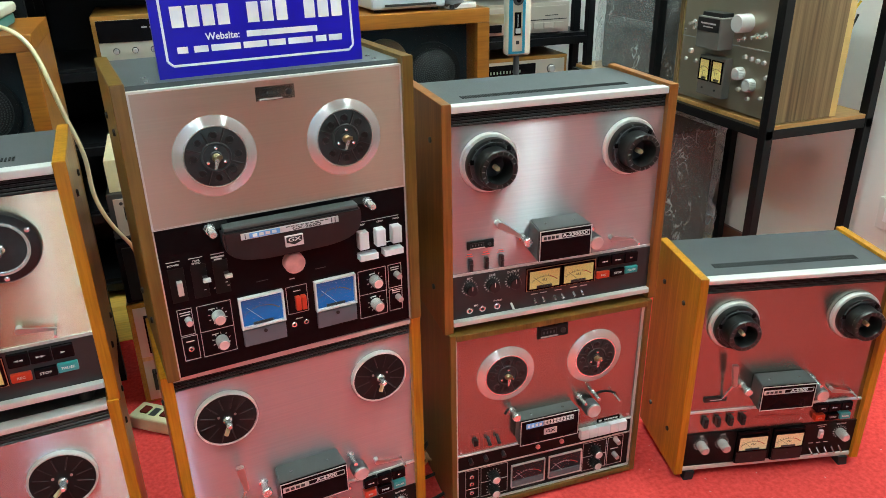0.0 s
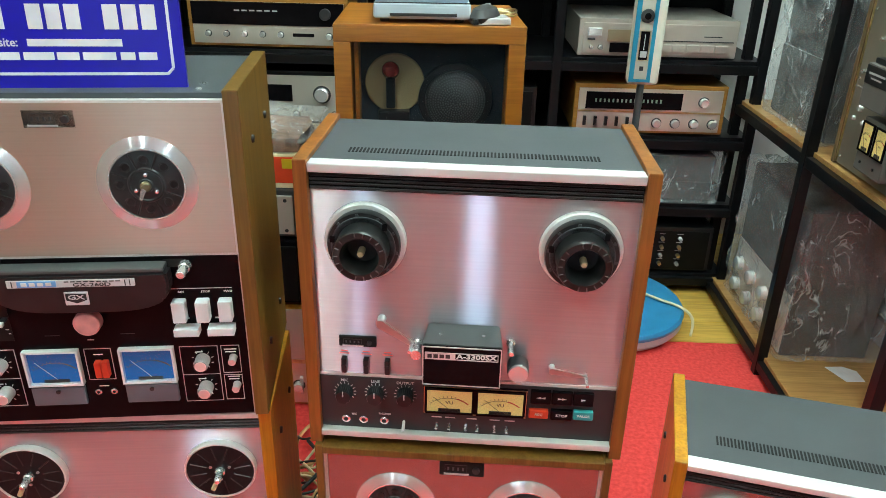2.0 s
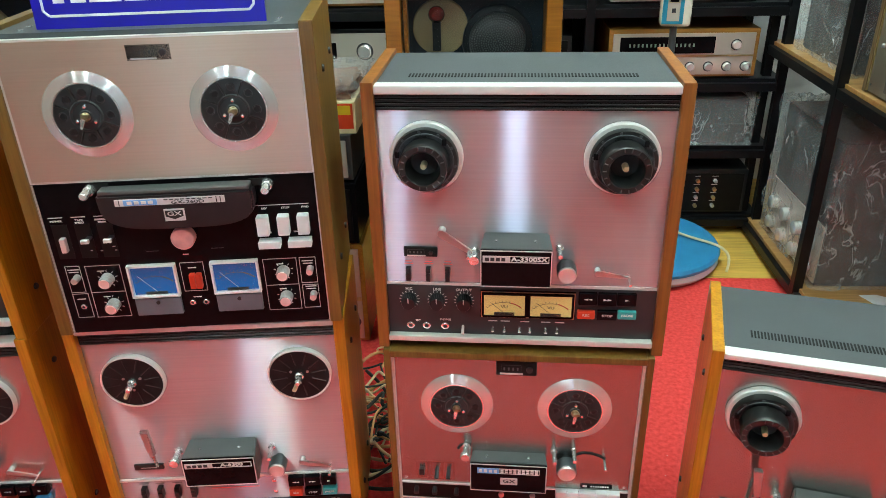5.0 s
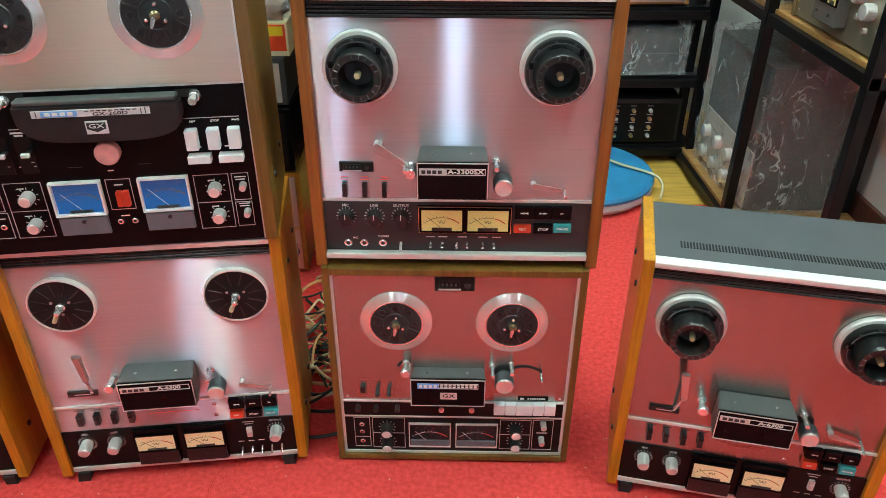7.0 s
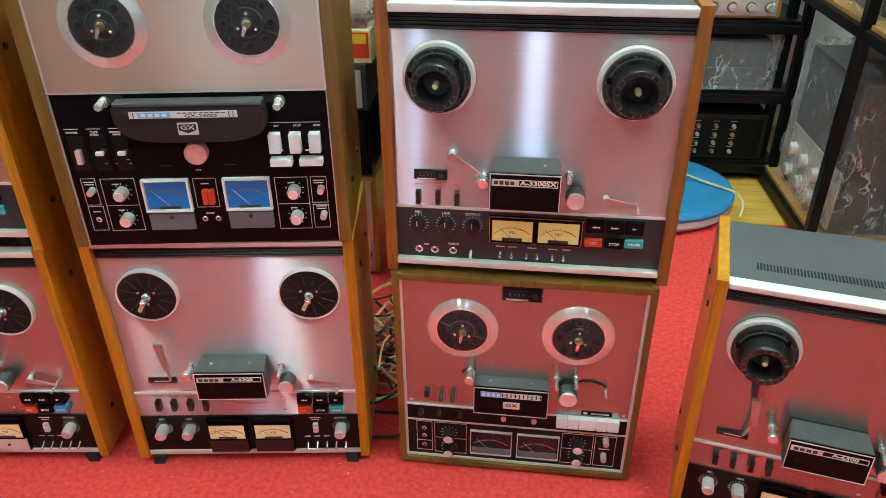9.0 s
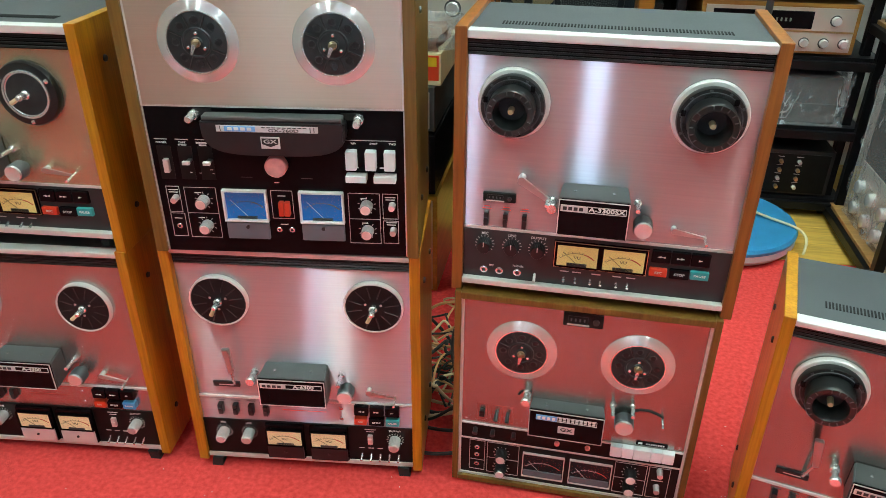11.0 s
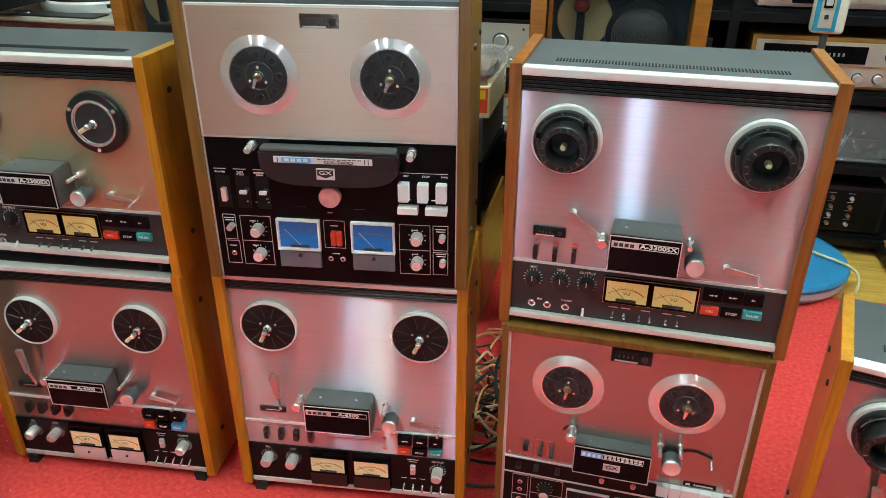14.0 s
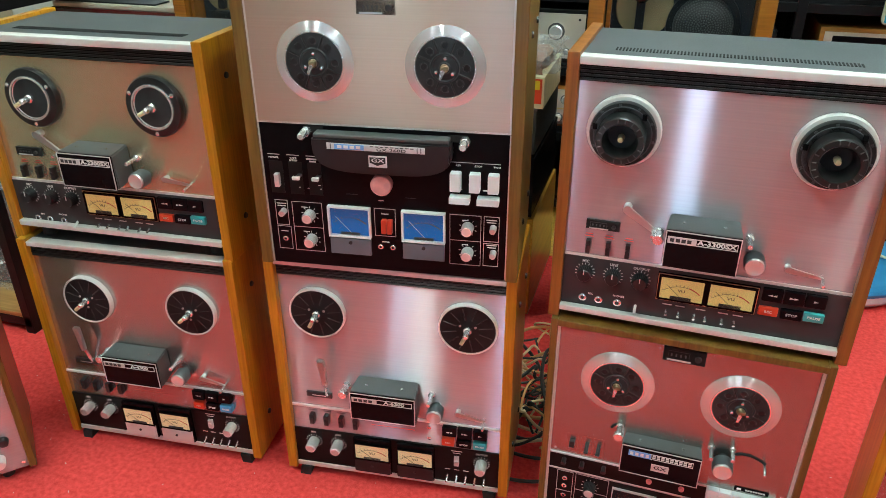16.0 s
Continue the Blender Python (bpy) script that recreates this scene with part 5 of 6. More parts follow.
stand(pose(0.372, 1.63, 0, 0, 0, 3), 0.345, 0.30, 0.27, "low black steel stand under a speaker")
speaker(pose(0.371, 1.612, 0.27, 0, 0, 3), "teak speaker cabinet with smoked glass front showing dials")
stand(pose(-0.565, 1.60, 0, 0, 0, 1), 0.345, 0.30, 0.275, "low black steel stand under a speaker")
speaker(pose(-0.565, 1.59, 0.275, 0, 0, 1), "teak speaker cabinet beside the record player")


def grey_tray(at):
    r = thing("desktop_scanner", "flat pale grey-blue appliance on the speaker cabinet", "appliance", at=at)
    part("body", box(0, 0.175, 0, 0.20, 0.006, 0.034, 0.008, 3), PALE_GREY, r)
    part("lid", box(0.004, 0.171, 0.004, 0.196, 0.0345, 0.048, 0.006, 3), PALE_BLUE, r)
    part("seam", box(0.003, 0.172, -0.0005, 0.001, 0.0335, 0.0355), CHARCOAL, r)
    part("tray", box(0.03, 0.15, -0.004, 0.02, 0.012, 0.017, 0.001), CHARCOAL, r)
    for x in (0.02, 0.155):
        part("foot", lathe([(0.008, 0), (0.009, 0.006)], x, 0, 14, "z", 0.02), RUBBER, r)
    return r


PALE_GREY = material("pale_grey_plastic", (0.50, 0.56, 0.60), 0.4, 0, 0.05, 10)
PALE_BLUE = material("pale_blue_grey_lid", (0.36, 0.45, 0.55), 0.35, 0, 0.05, 10)
TEAL_BASE = material("teal_plastic", (0.06, 0.25, 0.24), 0.4)
grey_tray(pose(0.440, 1.635, 0.931, 0, 0, 3))

mouse = thing("handheld_gadget", "dark grey rounded handheld gadget lying on the speaker", "gadget", at=pose(0.640, 1.665, 0.931, 0, 0, -25))
bm = lathe([(0, 0.0), (0.020, 0.001), (0.024, 0.012), (0.018, 0.026), (0.008, 0.031), (0, 0.032)], 0, 0, 28, "z")
bmesh.ops.scale(bm, vec=(1, 1.8, 1), verts=bm.verts)
part("shell", bm, CHARCOAL, mouse, smooth=True)
part("key", lathe([(0.005, 0.0305), (0.005, 0.0325), (0, 0.033)], 0, 0, 14, "z", 0.012), SATIN, mouse)
part("tip", lathe([(0, 0), (0.006, 0.002), (0.006, 0.010), (0, 0.012)], 0, 0, 14, "z", -0.040), BLACK_PLASTIC, mouse, smooth=True)

cell = thing("silver_clip_box", "small flat silver box with a dial on the speaker", "gadget", at=pose(0.618, 1.628, 0.931, 0, 0, 10))
part("body", box(0, 0.070, 0, 0.055, 0, 0.012, 0.003), SATIN, cell)
part("dial", lathe([(0.016, 0.012), (0.015, 0.0145), (0, 0.015)], 0.030, 0, 24, "z", 0.030), CHROME, cell, smooth=True)
coil = thing("wire_coil", "small coil of pale brass wire on the speaker", "wire", at=pose(0.675, 1.72, 0.936))
for k in range(3):
    cable("loop", [(0.026 * math.cos(a + k), 0.026 * math.sin(a + k), 0.004 + 0.003 * k + 0.002 * math.sin(3 * a)) for a in [i * math.pi / 6 for i in range(13)]], 0.002, BRASS, coil)

tray = thing("kitchen_scale", "cream and teal flat scale on the speaker cabinet", "scale", at=pose(-0.475, 1.65, 0.936, 0, 0, -2))
part("base", box(0, 0.20, 0, 0.16, 0, 0.022, 0.008, 3), TEAL_BASE, tray, "teal base")
part("top_plate", box(-0.006, 0.206, -0.005, 0.165, 0.0225, 0.042, 0.008, 3), MIC_WHITE, tray, "cream top")
part("cable_ring", lathe([(0.016, 0.0), (0.018, 0.004), (0.016, 0.008), (0.012, 0.004)], -0.035, 0, 24, "z", 0.03), SIGN_WHITE, tray, smooth=True)


def record_player(at):
    r = thing("record_player", "dark red record player with black platter and pale arm", "record player", at=at)
    W, D = 0.47, 0.38
    part("plinth", box(0, W, 0, D, 0.012, 0.105, 0.004), RED_PLINTH, r, "glossy dark red plinth")
    part("top_plate", box(0.004, W - 0.004, 0.004, D - 0.004, 0.1052, 0.118, 0.004), PALE_METAL, r, "pale metal deck plate")
    part("control_plate", box(0.02, W * 0.68, 0.012, 0.075, 0.1182, 0.122, 0.002), BLACK_PLASTIC, r)
    p = part("platter", lathe([(0.155, 0.120), (0.157, 0.124), (0.157, 0.142), (0.152, 0.147), (0, 0.147)], 0.200, 0, 56, "z", 0.22), SATIN, r, smooth=True)
    part("mat", lathe([(0.150, 0.1472), (0.149, 0.150), (0, 0.150)], 0.200, 0, 48, "z", 0.22), BLACK_GLOSS, p, "black mat")
    part("puck", lathe([(0.040, 0.150), (0.034, 0.153), (0.018, 0.155), (0.017, 0.172), (0.015, 0.178), (0, 0.178)], 0.205, 0, 28, "z", 0.22), BLACK_PLASTIC, p, "stacked black record weight", True)
    a = part("arm_base", lathe([(0.035, 0.118), (0.034, 0.135), (0.022, 0.140), (0.020, 0.160), (0, 0.160)], 0.405, 0, 28, "z", 0.28), CHARCOAL, r, smooth=True)
    part("tonearm", rod((0.405, 0.28, 0.158), (0.365, 0.06, 0.150), 0.0045, 12), SATIN, a, smooth=True)
    part("headshell", box(0.345, 0.378, 0.035, 0.072, 0.142, 0.153, 0.003), BLACK_PLASTIC, a)
    part("cartridge", box(0.350, 0.366, 0.045, 0.060, 0.132, 0.142, 0.001), RED_PART, a)
    bars([(0.33 + 0.009 * k, 0.062, 0.007, 0.010) for k in range(5)], -0.0002, SILVER_PRINT, r, "logo_mark")
    part("pilot_lamp", lathe([(0.008, 0), (0.007, -0.004), (0, -0.005)], 0.455, 0.030, 16), PILOT, r, "lit red pilot lamp", True)
    for x in (0.06, 0.1):
        part("button", box(x, x + 0.012, 0.030, 0.040, 0.122, 0.125, 0.001), SATIN, r)
    for x in (0.04, W - 0.04):
        for y in (0.04, D - 0.04):
            part("foot", lathe([(0.018, 0), (0.020, 0.012)], x, 0, 18, "z", y), RUBBER, r)
    return r


RED_PLINTH = material("red_lacquer", (0.075, 0.006, 0.007), 0.18, 0, 0.15, 8, coat=0.5)
PALE_METAL = material("pale_metal", (0.60, 0.54, 0.44), 0.35, 0.3, 0.06, 20)
PILOT = glow("pilot_red", (1.0, 0.02, 0.03), 2.5)
stand(pose(-1.07, 1.74, 0), 0.48, 0.40, 0.63, "black steel stand under the record player")
record_player(pose(-1.062, 1.745, 0.63))


def microphone(at):
    """Flat white and blue hand unit on a slim dark pole."""
    r = thing("karaoke_handset", "cream and metallic blue handset on a dark pole", "handset", at=at)
    part("base", lathe([(0.10, 0), (0.10, 0.012), (0.03, 0.022), (0.012, 0.03)], 0, 0, 40, "z", 0.02), BLACK_STEEL, r, smooth=True)
    part("pole", rod((0, 0.02, 0.02), (0, 0.02, 0.705), 0.0095, 16), GREY_TOP, r, "dark grey pole", True)
    part("shell", box(-0.040, 0.040, -0.005, 0.042, 0.70, 1.06, 0.014, 4), MIC_WHITE, r, "cream shell")
    part("blue_band", box(-0.036, 0.018, -0.0075, -0.004, 0.708, 1.05, 0.001), MIC_BLUE, r, "metallic blue band")
    f = part("face", box(-0.024, 0.008, -0.010, -0.007, 0.716, 1.04, 0.001), PALE_METAL, r)
    part("slider_window", box(-0.019, 0.003, -0.0112, -0.0098, 0.765, 0.835, 0.0005), BLACK_GLOSS, f)
    part("slider_rim", frame_box(-0.021, 0.005, 0.763, 0.837, 0.0014, -0.012, -0.0098), BRASS, f)
    part("slider", box(-0.016, 0.000, -0.018, -0.0112, 0.772, 0.787, 0.001), SATIN, f)
    part("slot", box(-0.009, -0.007, -0.0116, -0.011, 0.79, 0.828), SATIN, f)
    part("dial", lathe([(0.017, -0.010), (0.016, -0.015), (0.010, -0.017), (0, -0.016)], -0.008, 0.872, 28), CHARCOAL, f, smooth=True)
    part("lens", lathe([(0.008, -0.0168), (0, -0.019)], -0.008, 0.872, 20), BLACK_GLOSS, f, smooth=True)
    part("small_switch", box(-0.013, -0.003, -0.0125, -0.0098, 0.738, 0.749, 0.0005), CHARCOAL, f)
    return r


microphone(pose(1.064, 2.195, 0.012, 0, 0, -6))


# ---- racks and what stands on them ----
def rack(name, at, w, d, posts_x, shelves, h, label, plank=None, tube=0.026, group="steel racks"):
    r = thing(name, label, "rack", group, at)
    for x in posts_x:
        for y in (0, d - tube):
            part("post", box(x, x + tube, y, y + tube, 0, h, 0.0015), BLACK_STEEL, r)
    for z in shelves:
        part("rail", box(0, w, 0.002, tube - 0.002, z - tube, z - 0.001, 0.001), BLACK_STEEL, r)
        part("rail", box(0, w, d - tube + 0.002, d - 0.002, z - tube, z - 0.001, 0.001), BLACK_STEEL, r)
        for x in posts_x:
            part("rail", box(x + 0.002, x + tube - 0.002, tube, d - tube, z - tube, z - 0.001, 0.001), BLACK_STEEL, r)
        part("shelf", box(0.004, w - 0.004, tube * 0.7, d - 0.006, z - 0.001, z + 0.010, 0.001), plank or BLACK_STEEL, r, "wooden plank" if plank else "black shelf")
    return r


rack("steel_rack", pose(-0.98, 2.40, 0.0), 2.44, 0.40, (0.0, 0.62, 1.285, 1.835, 2.414), (0.055, 0.292, 0.505, 0.727, 1.03, 1.40), 1.8, "black steel shelving full of audio gear")
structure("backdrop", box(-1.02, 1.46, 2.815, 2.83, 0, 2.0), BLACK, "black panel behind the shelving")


def receiver(at, w, h, d, label, style, case):
    """Hi-fi unit in a case, with a face of knobs, a window and keys."""
    r = thing("hifi_unit", label, "hi-fi unit", "hi-fi units", at)
    t = 0.012
    part("case", box(0, w, 0.0, d, 0.006, h, 0.002), case, r)
    f = part("face", box(t, w - t, -0.004, 0.0, 0.006 + t * 0.6, h - t, 0.001), SATIN_FACE if style != "dark" else BLACK, r)
    fw, z0, z1 = w - 2 * t, 0.006 + t * 0.6, h - t
    fh = z1 - z0
    y = -0.004

    def kb(x, z, rr, m=KNOB_METAL):
        k = part("knob", lathe([(rr, y), (rr, y - 0.012), (rr * 0.85, y - 0.015), (0, y - 0.015)], x, z, 22), m, f, smooth=True)
        part("ring", lathe([(rr * 1.25, y), (rr * 1.25, y - 0.001), (rr, y - 0.0015)], x, z, 22), CHARCOAL, k)

    if style == "tuner":
        part("window", box(t + fw * 0.05, t + fw * 0.72, y - 0.003, y, z0 + fh * 0.52, z1 - fh * 0.08, 0.001), BLACK_GLOSS, f)
        bars([(t + fw * (0.12 + 0.03 * k), z0 + fh * 0.72, fw * 0.012, fh * 0.08) for k in range(16)], y - 0.003, DIAL_PRINT, f)
        part("gold_line", box(t, w - t, y - 0.0015, y, z0 + fh * 0.44, z0 + fh * 0.48), BRASS, f)
        kb(t + fw * 0.87, z0 + fh * 0.72, 0.013)
        for k in range(4):
            kb(t + fw * (0.56 + 0.13 * k), z0 + fh * 0.2, 0.012)
        for k in range(6):
            x = t + fw * (0.04 + 0.075 * k)
            part("key", box(x, x + 0.009, y - 0.010, y, z0 + fh * 0.12, z0 + fh * 0.34, 0.001), BLACK_PLASTIC, f)
        for x in (t + fw * 0.12, t + fw * 0.96):
            part("lever", box(x, x + 0.007, y - 0.010, y, z0 + fh * 0.12, z0 + fh * 0.3, 0.001), SATIN, f)
    elif style == "cassette":
        part("door", box(t + fw * 0.16, t + fw * 0.42, y - 0.004, y, z0 + fh * 0.40, z0 + fh * 0.80, 0.001), BRASS_FACE, f)
        part("door_window", box(t + fw * 0.18, t + fw * 0.40, y - 0.006, y - 0.003, z0 + fh * 0.05, z0 + fh * 0.36, 0.001), BLACK_GLOSS, f)
        part("power_key", box(t + fw * 0.03, t + fw * 0.12, y - 0.008, y, z0 + fh * 0.58, z0 + fh * 0.84, 0.002), SATIN, f)
        part("power_key", box(t + fw * 0.03, t + fw * 0.08, y - 0.005, y, z0 + fh * 0.44, z0 + fh * 0.50, 0.001), CHARCOAL, f)
        kb(t + fw * 0.06, z0 + fh * 0.2, 0.005)
        kb(t + fw * 0.12, z0 + fh * 0.2, 0.006)
        part("step_line", box(t + fw * 0.45, w - t, y - 0.002, y, z0 + fh * 0.44, z0 + fh * 0.47), CHARCOAL, f)
        for k in range(5):
            x = t + fw * (0.50 + 0.095 * k)
            part("key", box(x, x + fw * 0.085, y - 0.006, y, z0 + fh * 0.10, z0 + fh * 0.34, 0.001), SATIN_FACE, f)
        bars([(t + fw * 0.86, z0 + fh * 0.62, fw * 0.12, fh * 0.03)], y, CHARCOAL, f)
    elif style == "amp":
        part("window", box(t, w - t, y - 0.003, y, z0 + fh * 0.46, z1, 0.001), BLACK_GLOSS, f)
        kb(t + fw * 0.88, z0 + fh * 0.75, 0.016, CHARCOAL)
        for k in range(5):
            kb(t + fw * (0.10 + 0.12 * k), z0 + fh * 0.24, 0.0075)
        part("slot", box(t + fw * 0.66, t + fw * 0.80, y - 0.002, y, z0 + fh * 0.20, z0 + fh * 0.28), BLACK_GLOSS, f)
        kb(t + fw * 0.90, z0 + fh * 0.22, 0.0085)
        bars([(t + fw * (0.3 + 0.05 * k), z0 + fh * 0.80, fw * 0.035, fh * 0.03) for k in range(6)], y - 0.003, SILVER_PRINT, f)
    elif style == "silver":
        part("window", box(t + fw * 0.05, t + fw * 0.60, y - 0.003, y, z0 + fh * 0.44, z1 - fh * 0.2, 0.001), BLACK_GLOSS, f)
        kb(t + fw * 0.80, z0 + fh * 0.60, 0.021)
        for x in (0.15, 0.35, 0.62, 0.88):
            kb(t + fw * x, z0 + fh * 0.16, 0.0085)
        for x, z in ((0.96, 0.88), (0.96, 0.1), (0.04, 0.88)):
            part("screw", lathe([(0.004, y), (0.004, y - 0.001), (0, y - 0.0015)], t + fw * x, z0 + fh * z, 12), CHARCOAL, f)
    else:
        for i in range(7):
            for j in range(4):
                kb(t + fw * (0.12 + 0.115 * i), z0 + fh * (0.16 + 0.22 * j), 0.006, BRASS if (i + j) % 3 else SATIN)
        bars([(t + fw * (0.12 + 0.115 * i), z0 + fh * (0.27 + 0.22 * j), fw * 0.04, 0.0015) for i in range(7) for j in range(4)], y, SILVER_PRINT, f)
    for x in (0.03, w - 0.03):
        for yy in (0.03, d - 0.03):
            part("foot", lathe([(0.012, 0), (0.013, 0.007)], x, 0, 16, "z", yy), RUBBER, r)
    return r


SATIN_FACE = material("champagne_face", (0.62, 0.56, 0.49), 0.38, 0.55, 0.04, 6)
BRASS_FACE = material("champagne_door", (0.55, 0.44, 0.28), 0.3, 0.6, 0.05, 10)
DIAL_PRINT = material("green_grey_print", (0.20, 0.28, 0.22), 0.5)
WOOD_TUNER = wood("amber_walnut", (0.42, 0.20, 0.04), (0.28, 0.12, 0.02), 0.35, "x")
receiver(pose(0.925, 2.425, 0.737), 0.445, 0.108, 0.30, "champagne cassette deck on a black steel shelf", "cassette", SATIN_FACE)
receiver(pose(0.930, 2.425, 0.515), 0.440, 0.148, 0.30, "wood-cased tuner amplifier with dial window on shelf", "tuner", WOOD_TUNER)
receiver(pose(0.90, 2.425, 0.065), 0.505, 0.155, 0.30, "black mixing amplifier with rows of small knobs", "dark", BLACK_PLASTIC)
receiver(pose(-0.18, 2.425, 0.737), 0.455, 0.140, 0.30, "walnut-cased silver amplifier with black dial band", "amp", WOOD_TUNER)
receiver(pose(-0.17, 2.425, 0.515), 0.460, 0.160, 0.30, "silver amplifier with one large volume knob", "silver", BLACK_STEEL)
receiver(pose(-0.13, 2.425, 0.302), 0.43, 0.14, 0.28, "walnut-cased tuner on a lower black shelf", "tuner", WOOD_TUNER)
receiver(pose(0.40, 2.43, 0.515), 0.42, 0.13, 0.28, "black audio unit in shade on the shelf", "dark", BLACK_PLASTIC)
receiver(pose(-0.86, 2.43, 0.515), 0.42, 0.13, 0.28, "silver amplifier behind the record player", "silver", BLACK_STEEL)


def crumpled(w, d, h, seed, amp=0.008, cuts=17):
    """A loose crumpled bag round a box."""
    bm = bmesh.new()
    bmesh.ops.create_cube(bm, size=1, matrix=Matrix.LocRotScale((w / 2, d / 2, h / 2), None, (w, d, h)))
    bmesh.ops.subdivide_edges(bm, edges=bm.edges[:], cuts=cuts, use_grid_fill=True)
    for v in bm.verts:
        c = v.co - Vector((w / 2, d / 2, h / 2))
        n1 = noise.noise(v.co * 14 + Vector((seed, 0, 0))) * amp * 1.6
        n2 = (0.5 - abs(noise.noise(v.co * 30 + Vector((0, seed, 0))))) * amp * 2.6
        n2 += noise.noise(v.co * 90 + Vector((seed, seed, 0))) * amp * 0.5
        v.co += c.normalized() * (n1 + n2)
        v.co.z = max(0.001, v.co.z)
    return bm


def film_material():
    """Clear film: near invisible where taut, glints on its creases painted as whiter lines."""
    m = glassy("plastic_film", (0.92, 0.93, 0.94), 0.09, 0.1)
    n, l = m.node_tree.nodes, m.node_tree.links
    b = n["Principled BSDF"]
    co, mp = n.new("ShaderNodeTexCoord"), n.new("ShaderNodeMapping")
    mp.inputs["Scale"].default_value = (1.2, 1.2, 0.6)
    mp.inputs["Rotation"].default_value = (0.5, 0.35, 0.4)
    l.new(co.outputs["Object"], mp.inputs["Vector"])
    warp, patch = n.new("ShaderNodeTexNoise"), n.new("ShaderNodeTexNoise")
    warp.inputs["Scale"].default_value, warp.inputs["Detail"].default_value = 9.0, 3.0
    patch.inputs["Scale"].default_value, patch.inputs["Detail"].default_value = 8.0, 3.0
    l.new(co.outputs["Object"], warp.inputs["Vector"])
    l.new(co.outputs["Object"], patch.inputs["Vector"])
    bend = n.new("ShaderNodeVectorMath")
    bend.operation = "MULTIPLY_ADD"
    bend.inputs[1].default_value = (0.10, 0.10, 0.10)
    l.new(warp.outputs["Color"], bend.inputs[0])
    l.new(mp.outputs["Vector"], bend.inputs[2])
    crease = n.new("ShaderNodeTexVoronoi")
    crease.feature = "DISTANCE_TO_EDGE"
    crease.inputs["Scale"].default_value = 24.0
    l.new(bend.outputs[0], crease.inputs["Vector"])
    # Painted highlights: thin noise lines where the film turns more opaque white.
    line, pm = n.new("ShaderNodeMapRange"), n.new("ShaderNodeMapRange")
    fold, off, size = n.new("ShaderNodeTexNoise"), n.new("ShaderNodeMath"), n.new("ShaderNodeMath")
    fold.inputs["Scale"].default_value, fold.inputs["Detail"].default_value, fold.inputs["Distortion"].default_value = 15.0, 2.0, 1.2
    l.new(mp.outputs["Vector"], fold.inputs["Vector"])
    off.operation, size.operation = "SUBTRACT", "ABSOLUTE"
    off.inputs[1].default_value = 0.5
    l.new(fold.outputs["Fac"], off.inputs[0])
    l.new(off.outputs[0], size.inputs[0])
    line.inputs["From Max"].default_value = 0.030
    line.inputs["To Min"].default_value, line.inputs["To Max"].default_value = 1.0, 0.0
    l.new(size.outputs[0], line.inputs["Value"])
    pm.inputs["From Min"].default_value, pm.inputs["From Max"].default_value = 0.46, 0.68
    pm.inputs["To Min"].default_value, pm.inputs["To Max"].default_value = 0.05, 0.45
    l.new(patch.outputs["Fac"], pm.inputs["Value"])
    mul, add = n.new("ShaderNodeMath"), n.new("ShaderNodeMath")
    mul.operation = "MULTIPLY"
    l.new(line.outputs["Result"], mul.inputs[0])
    l.new(pm.outputs["Result"], mul.inputs[1])
    l.new(mul.outputs[0], add.inputs[0])
    add.inputs[1].default_value = 0.14
    l.new(add.outputs[0], b.inputs["Alpha"])
    bp = n.new("ShaderNodeBump")
    bp.inputs["Strength"].default_value, bp.inputs["Distance"].default_value = 0.9, 0.02
    l.new(crease.outputs["Distance"], bp.inputs["Height"])
    l.new(bp.outputs["Normal"], b.inputs["Normal"])
    return m


FILM = film_material()


def wrapped_unit(at, w, d, h, label, seed, knobs=0, body=None, amp=0.008):
    r = thing("wrapped_amplifier", label, "amplifier", "wrapped hi-fi units", at)
    b = part("body", box(0.012, w - 0.012, 0.012, d - 0.012, 0.004, h - 0.010, 0.004), body or DARK_CASE, r)
    part("face", box(0.016, w - 0.016, 0.008, 0.012, 0.010, h * 0.42, 0.001), SATIN_FACE if knobs else DARK_CASE, b)
    for k in range(knobs):
        x = w * (0.16 + 0.68 * (k % 4) / 3)
        z = h * (0.10 if k < 4 else 0.26)
        part("knob", lathe([(0.021, 0.008), (0.019, -0.010), (0.016, -0.012), (0, -0.012)], x, z, 20), SATIN, b, smooth=True)
    film = part("plastic_wrap", crumpled(w, d, h, seed, amp, 25), FILM, r, "clear crumpled plastic film")
    film.visible_shadow = False
    return r


DARK_CASE = material("dark_grey_case", (0.045, 0.044, 0.044), 0.4, 0.1, 0.15, 10, 0.05, 300)
wrapped_unit(pose(0.99, 2.43, 0.302), 0.40, 0.30, 0.155, "dark amplifier wrapped in clear plastic film", 3.0)

R_AT = pose(1.405, 2.475, 0.0, 0, 0, -90)
rack("steel_rack", R_AT, 1.02, 0.36, (0.0, 0.50, 0.994), (0.045, 0.610), 1.9, "black steel rack with wooden plank shelves", WOOD_SHELF)
wrapped_unit(R_AT @ pose(0.11, 0.045, 0.055), 0.42, 0.25, 0.42, "large dark amplifier in clear plastic on a plank", 7.0, 8, None, 0.010)
wrapped_unit(R_AT @ pose(0.12, 0.05, 0.620), 0.36, 0.22, 0.44, "tape deck bundled in clear plastic on the rack", 11.0, 0, CHARCOAL, 0.012)
paper = thing("paper_slip", "torn white paper slip lying on the plank", "paper", at=R_AT @ pose(0.56, 0.16, 0.0555, 0, 0, 20))
part("sheet", prism([(0, 0), (0.07, 0.004), (0.085, 0.05), (0.04, 0.066), (0.012, 0.045)], 0, 0.001), SIGN_WHITE, paper)
